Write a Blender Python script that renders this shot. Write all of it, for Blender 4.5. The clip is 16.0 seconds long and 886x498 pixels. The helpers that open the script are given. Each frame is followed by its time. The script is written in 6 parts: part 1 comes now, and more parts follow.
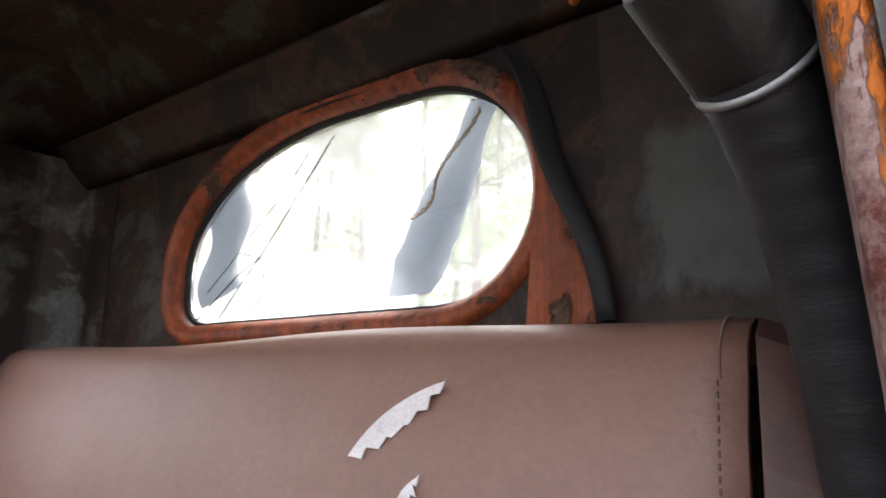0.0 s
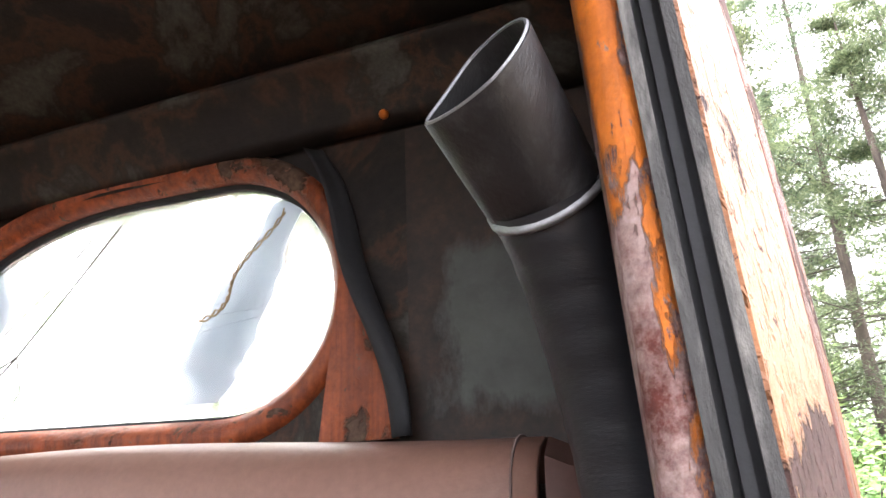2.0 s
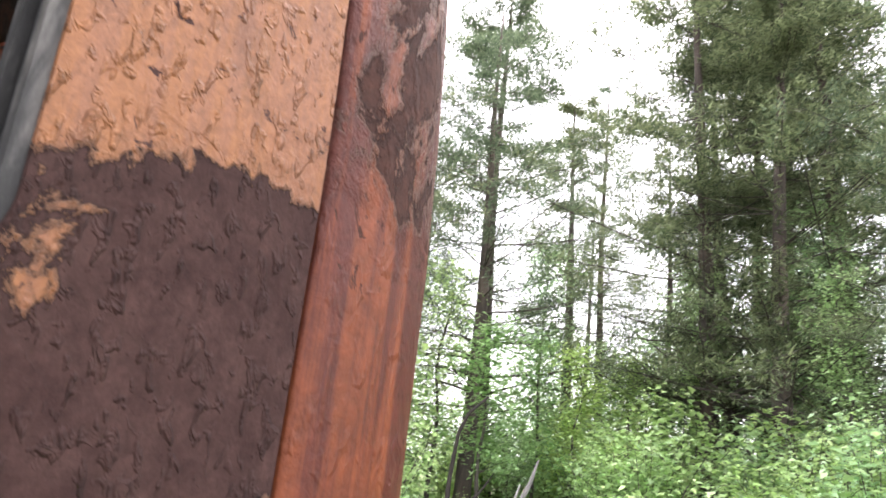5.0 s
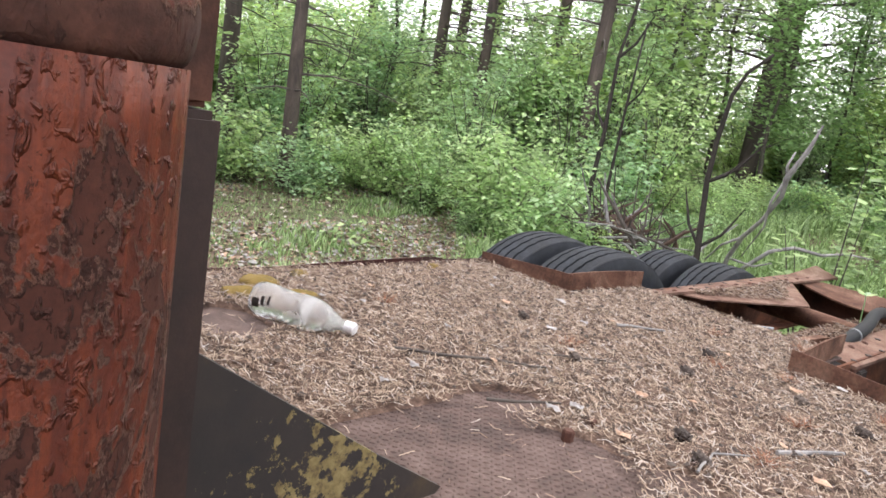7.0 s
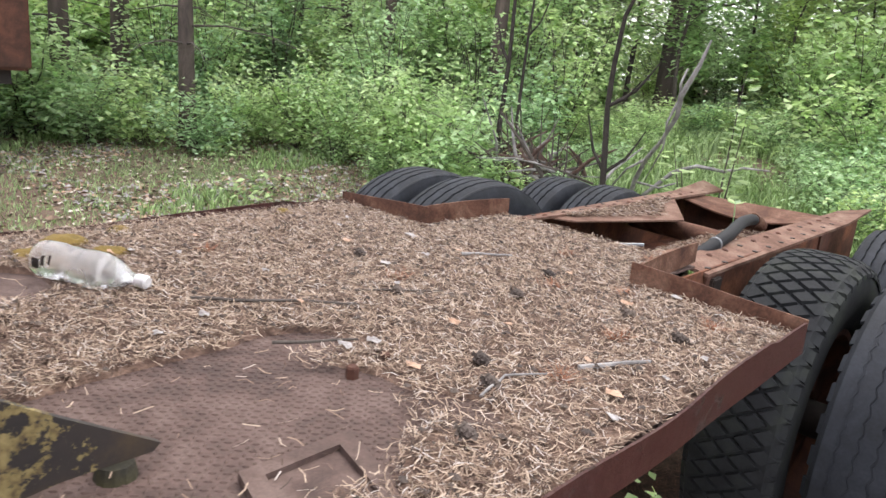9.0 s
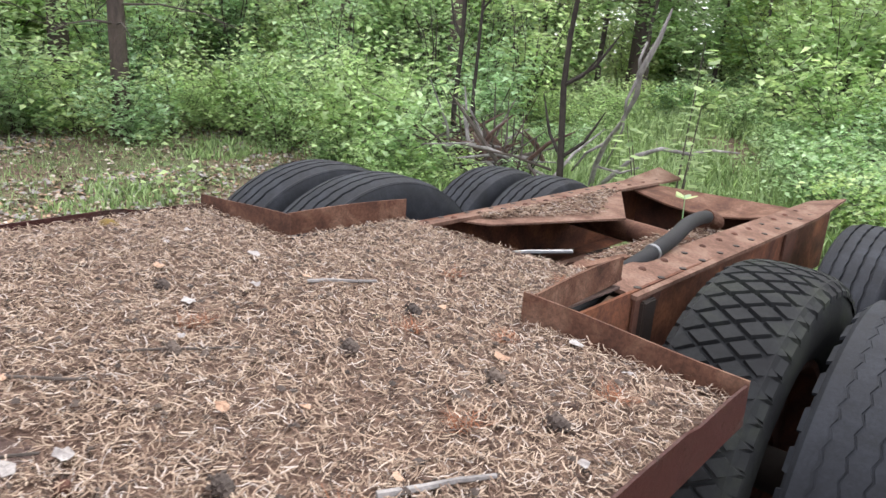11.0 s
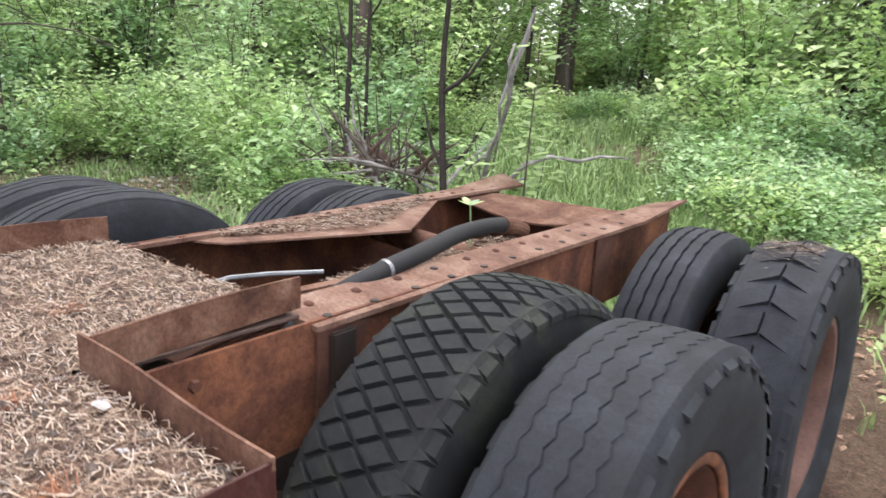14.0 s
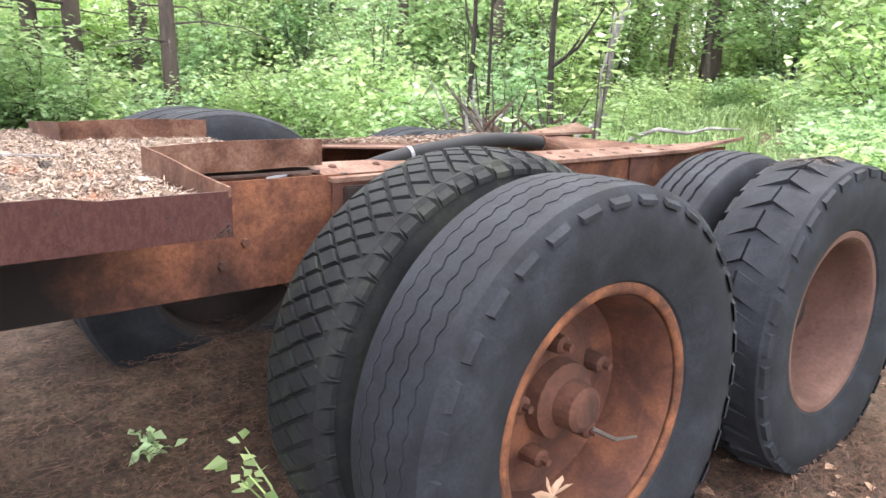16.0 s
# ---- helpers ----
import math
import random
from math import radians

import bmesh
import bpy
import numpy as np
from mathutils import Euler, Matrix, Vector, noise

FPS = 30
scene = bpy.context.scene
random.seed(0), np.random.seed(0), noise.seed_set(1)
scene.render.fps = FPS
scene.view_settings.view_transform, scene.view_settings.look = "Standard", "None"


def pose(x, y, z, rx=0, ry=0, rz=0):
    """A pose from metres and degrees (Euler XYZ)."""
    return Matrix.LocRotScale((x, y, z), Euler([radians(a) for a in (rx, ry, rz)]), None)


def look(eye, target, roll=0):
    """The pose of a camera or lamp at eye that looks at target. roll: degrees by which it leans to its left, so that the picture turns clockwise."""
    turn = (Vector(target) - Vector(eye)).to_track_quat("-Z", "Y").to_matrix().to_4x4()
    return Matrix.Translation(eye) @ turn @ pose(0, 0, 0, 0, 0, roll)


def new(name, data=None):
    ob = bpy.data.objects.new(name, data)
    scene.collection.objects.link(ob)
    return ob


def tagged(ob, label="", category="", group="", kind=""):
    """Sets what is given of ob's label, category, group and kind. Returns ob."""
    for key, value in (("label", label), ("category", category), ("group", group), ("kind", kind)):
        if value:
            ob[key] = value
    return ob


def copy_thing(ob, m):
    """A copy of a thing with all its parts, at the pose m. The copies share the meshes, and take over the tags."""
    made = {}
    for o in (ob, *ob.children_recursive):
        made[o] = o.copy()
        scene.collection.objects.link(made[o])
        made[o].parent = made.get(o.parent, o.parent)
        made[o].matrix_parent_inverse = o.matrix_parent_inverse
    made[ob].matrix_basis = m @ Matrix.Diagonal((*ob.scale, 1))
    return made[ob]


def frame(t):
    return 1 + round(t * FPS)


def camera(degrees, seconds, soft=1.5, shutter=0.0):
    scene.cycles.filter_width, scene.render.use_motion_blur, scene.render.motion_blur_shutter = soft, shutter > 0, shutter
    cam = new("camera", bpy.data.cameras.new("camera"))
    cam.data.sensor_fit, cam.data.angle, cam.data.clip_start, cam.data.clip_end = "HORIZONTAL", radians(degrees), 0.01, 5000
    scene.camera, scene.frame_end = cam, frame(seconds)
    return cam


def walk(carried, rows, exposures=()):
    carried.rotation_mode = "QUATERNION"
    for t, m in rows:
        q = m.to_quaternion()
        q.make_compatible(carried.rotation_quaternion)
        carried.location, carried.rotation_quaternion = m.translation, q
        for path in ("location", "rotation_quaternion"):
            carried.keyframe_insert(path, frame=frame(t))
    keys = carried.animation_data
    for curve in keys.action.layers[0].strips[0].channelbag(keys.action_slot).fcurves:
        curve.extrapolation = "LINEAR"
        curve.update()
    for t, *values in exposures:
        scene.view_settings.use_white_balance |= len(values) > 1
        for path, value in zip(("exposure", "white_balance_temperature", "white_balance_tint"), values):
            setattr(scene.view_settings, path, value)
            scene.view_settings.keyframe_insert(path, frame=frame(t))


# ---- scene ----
cam = camera(63.4, 16.0, soft=1.5, shutter=0.25)
# seconds, eye, yaw to the left of the truck's rear, pitch, lean
PATH = [
    (0.0, (0.684, -0.805, 1.845), 36.46, 12.90, -0.34),
    (0.5, (0.667, -0.799, 1.847), 29.92, 12.98, -2.29),
    (1.0, (0.665, -0.796, 1.850), 27.03, 17.15, -3.09),
    (1.5, (0.675, -0.794, 1.856), 22.48, 19.26, -2.51),
    (2.0, (0.682, -0.786, 1.857), 20.39, 20.67, -2.22),
    (2.5, (0.699, -0.775, 1.857), 18.80, 22.36, -2.48),
    (3.0, (0.729, -0.758, 1.861), 16.18, 23.24, -3.15),
    (3.2, (0.741, -0.752, 1.863), 15.13, 23.59, -3.42),
    (5.3, (1.054, -0.605, 1.730), 30.49, 14.55, 7.38),
    (5.5, (1.066, -0.545, 1.722), 31.99, 11.35, 7.38),
    (6.0, (1.046, -0.399, 1.694), 37.67, 1.74, 8.20),
    (6.5, (1.105, -0.340, 1.669), 44.79, -7.13, 8.39),
    (7.0, (1.166, -0.307, 1.635), 46.90, -10.72, 8.92),
    (7.5, (1.219, -0.345, 1.645), 42.78, -13.45, 6.39),
    (8.0, (1.270, -0.310, 1.641), 40.25, -13.64, 2.99),
    (8.5, (1.316, -0.153, 1.626), 40.83, -13.12, 5.12),
    (9.0, (1.327, 0.013, 1.611), 42.02, -14.28, 4.96),
    (9.5, (1.248, 0.198, 1.601), 39.58, -15.14, 4.60),
    (10.0, (1.211, 0.322, 1.619), 38.12, -15.26, 3.57),
    (10.2, (1.238, 0.377, 1.624), 39.21, -15.24, 3.52),
    (12.3, (1.159, 1.067, 1.542), 42.11, -15.97, 4.83),
    (12.5, (1.167, 1.132, 1.539), 43.20, -16.24, 5.05),
    (13.0, (1.222, 1.308, 1.555), 46.52, -16.08, 4.95),
    (13.5, (1.325, 1.408, 1.564), 43.68, -15.65, 2.37),
    (14.0, (1.496, 1.363, 1.537), 38.08, -13.80, 2.56),
    (14.5, (1.675, 1.295, 1.465), 37.02, -13.12, 5.20),
    (15.0, (1.801, 1.299, 1.396), 38.49, -12.33, 4.34),
    (15.5, (1.933, 1.316, 1.344), 45.84, -15.16, 0.74),
    (16.0, (2.052, 1.358, 1.284), 50.69, -13.48, 1.61),
]


def aim(eye, yaw, pitch, lean):
    a, p = radians(yaw), radians(pitch)
    ahead = Vector((-math.sin(a) * math.cos(p), math.cos(a) * math.cos(p), math.sin(p)))
    return look(eye, Vector(eye) + ahead, lean)


EXPOSURES = [(0.0, 2.1, 6500, 10), (0.5, 2.5, 6500, 10), (1.5, 2.8, 6500, 10), (3.2, 2.7, 6500, 10), (5.3, 1.2, 6500, 10), (6.0, 0.92, 6500, 10), (7.0, 0.9, 6500, 10), (9.0, 0.85, 6500, 10), (12.5, 0.88, 6500, 10), (13.5, 1.0, 6500, 10), (15.0, 1.3, 6500, 10), (15.5, 1.65, 6500, 10), (16.0, 1.75, 6500, 10)]
walk(cam, [(t, aim(eye, yaw, pitch, lean)) for t, eye, yaw, pitch, lean in PATH], EXPOSURES)

# ---- sky and sun: bright overcast ----
world = bpy.data.worlds.new("sky")
scene.world = world
world.use_nodes = True
wn = world.node_tree
sky = wn.nodes.new("ShaderNodeTexSky")
sky.sky_type = "NISHITA"
sky.sun_disc = False
sky.sun_elevation = radians(60)
sky.sun_rotation = radians(-14)
sky.air_density, sky.dust_density, sky.ozone_density = 1.0, 6.0, 1.0
soften = wn.nodes.new("ShaderNodeMixRGB")
soften.inputs[0].default_value = 0.75
soften.inputs[2].default_value = (12.0, 11.7, 12.6, 1)
wn.links.new(sky.outputs[0], soften.inputs[1])
wn.links.new(soften.outputs[0], wn.nodes["Background"].inputs[0])
wn.nodes["Background"].inputs[1].default_value = 0.15
sun = new("sun", bpy.data.lights.new("sun", "SUN"))
sun.data.energy, sun.data.angle, sun.data.color = 1.5, radians(40), (1.0, 0.97, 0.92)
sun.matrix_world = look((-1.4, 5.6, 10), (0, 0, 0))

# ---- materials ----
def make(name):
    m = bpy.data.materials.new(name)
    m.use_nodes = True
    return m, m.node_tree, m.node_tree.nodes["Principled BSDF"]


def node(tree, kind, **values):
    n = tree.nodes.new(kind)
    for key, value in values.items():
        if key in n.inputs:
            n.inputs[key].default_value = value
    return n


def noisy(tree, scale, detail=6.0, rough=0.6, stretch=(1, 1, 1), distort=0.0):
    co = tree.nodes.new("ShaderNodeTexCoord")
    mp = node(tree, "ShaderNodeMapping", Scale=stretch)
    tree.links.new(co.outputs["Object"], mp.inputs["Vector"])
    n = node(tree, "ShaderNodeTexNoise", Scale=scale, Detail=detail, Roughness=rough, Distortion=distort)
    tree.links.new(mp.outputs[0], n.inputs["Vector"])
    return n.outputs["Fac"]


def ramp(tree, fac, stops):
    r = tree.nodes.new("ShaderNodeValToRGB")
    while len(r.color_ramp.elements) < len(stops):
        r.color_ramp.elements.new(0.5)
    for e, (at, c) in zip(r.color_ramp.elements, stops):
        e.position = at
        e.color = (*c, 1) if len(c) == 3 else c
    tree.links.new(fac, r.inputs[0])
    return r.outputs[0]


def mix(tree, fac, a, b, how="MIX"):
    m = tree.nodes.new("ShaderNodeMixRGB")
    m.blend_type = how
    for slot, value in zip(m.inputs, (fac, a, b)):
        if hasattr(value, "is_linked"):
            tree.links.new(value, slot)
        else:
            slot.default_value = value if isinstance(value, float) else (*value, 1)
    return m.outputs[0]


def bump(tree, bsdf, height, strength, distance):
    b = node(tree, "ShaderNodeBump", Strength=strength, Distance=distance)
    tree.links.new(height, b.inputs["Height"])
    tree.links.new(b.outputs[0], bsdf.inputs["Normal"])


def mottled(name, colours, scale, rough=0.8, metal=0.0, relief=0.004, stretch=(1, 1, 1), fine=14.0, grain=0.35, gain=0.58, spread=0.2, gloss=0.5):
    """Stains at one scale and grain at another."""
    colours = [tuple(v * gain for v in c) for c in colours]
    m, t, b = make(name)
    n = noisy(t, scale, 8.0, 0.62, stretch, 0.4)
    k = len(colours) - 1
    col = ramp(t, n, [(0.5 - spread + 2 * spread * i / k, c) for i, c in enumerate(colours)])
    g = noisy(t, scale * fine, 5.0, 0.7, stretch)
    col = mix(t, grain, col, ramp(t, g, [(0.3, (0.25, 0.25, 0.25)), (0.7, (0.9, 0.9, 0.9))]), "OVERLAY")
    t.links.new(col, b.inputs["Base Color"])
    b.inputs["Roughness"].default_value, b.inputs["Metallic"].default_value = rough, metal
    b.inputs["Specular IOR Level"].default_value = gloss
    bump(t, b, mix(t, 0.5, n, g), 0.6, relief)
    return m


def peeled(name, paint, worn, rust, bare, amount, scale=5.0, stretch=(1, 1, 1), relief=0.006, gain=0.58, wear=(), blister=0.0, run=0.13):
    """Old paint that has come off in ragged flakes down to rust; amount: how much is gone, wear: (height, more or less of it), blister: lifted scabs."""
    paint, worn, rust, bare = (tuple(v * gain for v in c) for c in (paint, worn, rust, bare))
    m, t, b = make(name)
    n = noisy(t, scale, 12.0, 0.68, stretch, 0.3)
    big = noisy(t, scale * 0.4, 4.0, 0.5, stretch)
    fine = noisy(t, scale * 14, 6.0, 0.7)
    chips = noisy(t, scale * 4.5, 9.0, 0.7, stretch, 0.5)
    streak = noisy(t, scale * 2.6, 6.0, 0.65, (2.6, 2.6, run))
    coat = mix(t, ramp(t, streak, [(0.44, (0, 0, 0)), (0.56, (1, 1, 1))]), paint, worn)
    coat = mix(t, ramp(t, noisy(t, scale * 1.3, 7.0, 0.7), [(0.5, (0, 0, 0)), (0.75, (0.45, 0.45, 0.45))]), coat, rust)
    metal = mix(t, ramp(t, noisy(t, scale * 3, 9.0, 0.75), [(0.38, (0, 0, 0)), (0.62, (1, 1, 1))]), rust, bare)
    both = mix(t, 0.4, n, big)
    if wear:
        xyz = t.nodes.new("ShaderNodeSeparateXYZ")
        t.links.new(t.nodes.new("ShaderNodeNewGeometry").outputs["Position"], xyz.inputs[0])
        low, high = wear[0][0], wear[-1][0]
        span = node(t, "ShaderNodeMapRange", **{"From Min": low, "From Max": high})
        t.links.new(xyz.outputs[2], span.inputs[0])
        shift = ramp(t, span.outputs[0], [((z - low) / (high - low), (0.5 - w, 0.5 - w, 0.5 - w)) for z, w in wear])
        moved = t.nodes.new("ShaderNodeMath")
        t.links.new(both, moved.inputs[0])
        t.links.new(shift, moved.inputs[1])
        less = t.nodes.new("ShaderNodeMath")
        less.operation = "SUBTRACT"
        less.inputs[1].default_value = 0.5
        t.links.new(moved.outputs[0], less.inputs[0])
        both = less.outputs[0]
    gone = ramp(t, both, [(amount - 0.003, (1, 1, 1)), (amount + 0.003, (0, 0, 0))])
    speck = ramp(t, chips, [(0.375, (1, 1, 1)), (0.385, (0, 0, 0))])
    gone = mix(t, 1.0, gone, speck, "LIGHTEN")
    col = mix(t, gone, coat, metal)
    rim = ramp(t, both, [(amount - 0.002, (0, 0, 0)), (amount + 0.004, (1, 1, 1)), (amount + 0.012, (0, 0, 0))])
    pale = mix(t, 0.4, paint, (0.6, 0.45, 0.35))
    col = mix(t, mix(t, 0.45, (0, 0, 0), rim), col, pale)
    col = mix(t, 0.45, col, ramp(t, fine, [(0.3, (0.2, 0.2, 0.2)), (0.7, (0.85, 0.85, 0.85))]), "OVERLAY")
    t.links.new(col, b.inputs["Base Color"])
    t.links.new(ramp(t, gone, [(0, (0.5, 0.5, 0.5)), (1, (0.9, 0.9, 0.9))]), b.inputs["Roughness"])
    b.inputs["Specular IOR Level"].default_value = 0.3
    inv = ramp(t, both, [(amount - 0.01, (0.1, 0.1, 0.1)), (amount + 0.002, (0.5, 0.5, 0.5)), (amount + 0.012, (1, 1, 1)), (amount + 0.06, (0.75, 0.75, 0.75))])
    high = mix(t, 0.35, inv, mix(t, 0.5, fine, chips))
    if blister:
        scab = noisy(t, scale * 8.0, 3.0, 0.55, (1, 1, 0.6), 0.5)
        lift = ramp(t, scab, [(0.55, (0, 0, 0)), (0.68, (1, 1, 1)), (0.69, (0.1, 0.1, 0.1))])
        high = mix(t, blister, high, lift)
    bump(t, b, high, 1.0, relief)
    return m


def leafy(name, dark, light, glow=0.35):
    m, t, b = make(name)
    geo = t.nodes.new("ShaderNodeNewGeometry")
    info = t.nodes.new("ShaderNodeObjectInfo")
    col = ramp(t, geo.outputs["Random Per Island"], [(0.0, dark), (0.75, light), (1.0, tuple(min(1, c * 1.35) for c in light))])
    tint = ramp(t, info.outputs["Random"], [(0, (0.78, 0.88, 0.9)), (1, (1.1, 1.06, 0.85))])
    col = mix(t, 1.0, col, tint, "MULTIPLY")
    t.links.new(col, b.inputs["Base Color"])
    b.inputs["Roughness"].default_value = 0.55
    tr = t.nodes.new("ShaderNodeBsdfTranslucent")
    t.links.new(mix(t, 1.0, col, (1.0, 1.06, 0.88), "MULTIPLY"), tr.inputs["Color"])
    ms = node(t, "ShaderNodeMixShader", Fac=glow)
    t.links.new(b.outputs[0], ms.inputs[1])
    t.links.new(tr.outputs[0], ms.inputs[2])
    t.links.new(ms.outputs[0], t.nodes["Material Output"].inputs["Surface"])
    return m


M_ORANGE = peeled("faded orange cab paint", (0.31, 0.085, 0.032), (0.15, 0.038, 0.024), (0.06, 0.026, 0.02), (0.12, 0.05, 0.034), 0.462, 6.0, (1, 1, 0.8), 0.009, wear=((1.5, 0.03), (1.66, 0.05), (1.69, -0.04), (1.85, -0.07), (1.93, 0.07), (2.4, 0.05)), blister=0.12)
M_DOOR = peeled("peeling orange door paint", (0.46, 0.2, 0.085), (0.42, 0.19, 0.1), (0.06, 0.028, 0.024), (0.1, 0.052, 0.044), 0.55, 13.0, (1, 1, 1), 0.007, wear=((1.5, 0.0), (1.63, -0.08), (1.67, 0.05), (1.86, 0.06), (1.91, -0.10), (2.05, -0.14), (2.4, -0.15)), blister=0.4)
M_LOWER = peeled("blistered dark orange paint", (0.21, 0.045, 0.018), (0.13, 0.027, 0.014), (0.07, 0.021, 0.013), (0.1, 0.032, 0.02), 0.43, 13.0, (1, 1, 0.6), 0.011, blister=0.5)
M_JAMB = peeled("bright orange jamb paint", (0.8, 0.22, 0.02), (0.72, 0.2, 0.03), (0.16, 0.045, 0.035), (0.62, 0.47, 0.44), 0.50, 9.0, (2, 2, 0.7), 0.004, wear=((1.7, 0.12), (1.9, 0.07), (2.02, 0.0), (2.4, -0.05)))
M_RING = peeled("orange window surround paint", (0.36, 0.08, 0.02), (0.22, 0.05, 0.018), (0.05, 0.022, 0.014), (0.2, 0.13, 0.09), 0.44, 8.0)
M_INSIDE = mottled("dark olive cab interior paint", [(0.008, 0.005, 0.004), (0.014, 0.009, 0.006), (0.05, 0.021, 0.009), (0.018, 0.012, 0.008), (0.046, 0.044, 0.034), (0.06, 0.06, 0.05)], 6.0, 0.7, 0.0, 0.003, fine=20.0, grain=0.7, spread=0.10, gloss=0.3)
M_INSIDE_GREY = mottled("grey green inner corner paint", [(0.012, 0.007, 0.005), (0.012, 0.007, 0.004), (0.035, 0.017, 0.008), (0.09, 0.098, 0.088), (0.11, 0.122, 0.11)], 5.5, 0.65, 0.0, 0.002, fine=18.0, grain=0.7, spread=0.09)
M_PANEL, _t, _b = make("grey green panel rusting from its edges")
_xyz = _t.nodes.new("ShaderNodeSeparateXYZ")
_t.links.new(_t.nodes.new("ShaderNodeNewGeometry").outputs["Position"], _xyz.inputs[0])


def edge_of(socket, middle, half):
    r = node(_t, "ShaderNodeMapRange", **{"From Min": middle - half, "From Max": middle + half, "To Min": -1.0, "To Max": 1.0})
    _t.links.new(socket, r.inputs[0])
    m = _t.nodes.new("ShaderNodeMath")
    m.operation = "ABSOLUTE"
    _t.links.new(r.outputs[0], m.inputs[0])
    return m.outputs[0]


_far = mix(_t, 1.0, edge_of(_xyz.outputs[0], 0.535, 0.115), edge_of(_xyz.outputs[2], 2.035, 0.10), "LIGHTEN")
_eaten = mix(_t, 0.45, _far, noisy(_t, 22.0, 9.0, 0.7, (1, 1, 0.5)))
_rusty = ramp(_t, _eaten, [(0.6, (0, 0, 0)), (0.7, (1, 1, 1))])
_coat = ramp(_t, noisy(_t, 9.0, 7.0, 0.65), [(0.3, (0.03, 0.032, 0.028)), (0.7, (0.062, 0.068, 0.06))])
_rot = ramp(_t, noisy(_t, 30.0, 8.0, 0.7), [(0.35, (0.006, 0.004, 0.003)), (0.55, (0.018, 0.009, 0.005)), (0.72, (0.042, 0.018, 0.008))])
_t.links.new(mix(_t, _rusty, _coat, _rot), _b.inputs["Base Color"])
_b.inputs["Roughness"].default_value = 0.65
_b.inputs["Specular IOR Level"].default_value = 0.35
bump(_t, _b, mix(_t, 0.5, noisy(_t, 60.0), _rusty), 0.6, 0.002)
M_RUST = mottled("brown surface rust", [(0.075, 0.032, 0.021), (0.17, 0.08, 0.05), (0.32, 0.19, 0.13)], 9.0, 0.85, 0.1, 0.003, grain=0.65, gloss=0.35)
M_TOP = mottled("dusty pinkish rust", [(0.13, 0.065, 0.045), (0.25, 0.145, 0.105), (0.38, 0.26, 0.2)], 8.0, 0.9, 0.05, 0.003, grain=0.6, gloss=0.3)
M_RUST_DARK = mottled("dark scaly rust", [(0.05, 0.025, 0.018), (0.13, 0.055, 0.035), (0.22, 0.09, 0.055)], 6.0, 0.9, 0.1, 0.004)
M_LIP = peeled("dull maroon deck edge", (0.13, 0.035, 0.03), (0.17, 0.06, 0.05), (0.10, 0.04, 0.03), (0.2, 0.13, 0.11), 0.42, 13.0, run=1.2, gain=0.32)
M_RIM = mottled("rusted wheel rim", [(0.07, 0.028, 0.02), (0.14, 0.055, 0.034), (0.28, 0.11, 0.055)], 7.0, 0.85, 0.1, 0.004)
M_FLANGE = mottled("orange rusted flange", [(0.06, 0.025, 0.018), (0.2, 0.075, 0.035), (0.45, 0.18, 0.08)], 12.0, 0.85, 0.1, 0.004)
M_RIM_BROWN = mottled("smooth brown rusted rim", [(0.13, 0.065, 0.05), (0.19, 0.1, 0.075), (0.25, 0.14, 0.105)], 5.0, 0.8, 0.1, 0.002)
M_TYRE = mottled("weathered tyre rubber", [(0.009, 0.0115, 0.016), (0.02, 0.025, 0.034), (0.04, 0.048, 0.062)], 9.0, 0.8, 0.0, 0.003, gain=0.5, grain=0.6, gloss=0.4)
M_TYRE_MOSS = mottled("mossy tyre rubber", [(0.010, 0.011, 0.014), (0.022, 0.026, 0.028), (0.05, 0.06, 0.042)], 6.0, 0.85, 0.0, 0.003, gain=0.46, grain=0.6, gloss=0.36)
M_BLACK = mottled("dark steel of grimy parts and shaded far rims", [(0.022, 0.018, 0.016), (0.04, 0.03, 0.026), (0.06, 0.04, 0.03)], 5.0, 0.7, 0.2, 0.002)
M_POST = mottled("dark brown post paint", [(0.022, 0.014, 0.012), (0.045, 0.024, 0.019), (0.065, 0.034, 0.025)], 6.0, 0.7, 0.1, 0.002)
M_YELLOW, _t, _b = make("black plate with flaking yellow paint")
_d = node(_t, "ShaderNodeVectorMath", Scale=1.0)
_d.operation = "DISTANCE"
_d.inputs[1].default_value = (0.456, 0.22, 1.14)
_t.links.new(_t.nodes.new("ShaderNodeNewGeometry").outputs["Position"], _d.inputs[0])
_near = ramp(_t, _d.outputs["Value"], [(0.0, (0.56, 0.56, 0.56)), (0.1, (0.46, 0.46, 0.46)), (0.22, (0.3, 0.3, 0.3))])
_flake = mix(_t, 0.5, _near, noisy(_t, 38.0, 9.0, 0.7))
_mask = ramp(_t, _flake, [(0.505, (0, 0, 0)), (0.513, (1, 1, 1))])
_dark = ramp(_t, noisy(_t, 7.0, 8.0, 0.65), [(0.35, (0.012, 0.011, 0.011)), (0.6, (0.026, 0.02, 0.017)), (0.75, (0.06, 0.04, 0.02))])
_gold = ramp(_t, noisy(_t, 60.0, 5.0, 0.7), [(0.35, (0.06, 0.04, 0.02)), (0.5, (0.17, 0.13, 0.05)), (0.7, (0.26, 0.21, 0.09))])
_t.links.new(mix(_t, _mask, _dark, _gold), _b.inputs["Base Color"])
_b.inputs["Roughness"].default_value = 0.7
bump(_t, _b, mix(_t, 0.6, noisy(_t, 50.0), _mask), 0.7, 0.002)
M_RUBBER = mottled("black rubber", [(0.008, 0.009, 0.011), (0.015, 0.017, 0.021)], 9.0, 0.8, 0.0, 0.001)
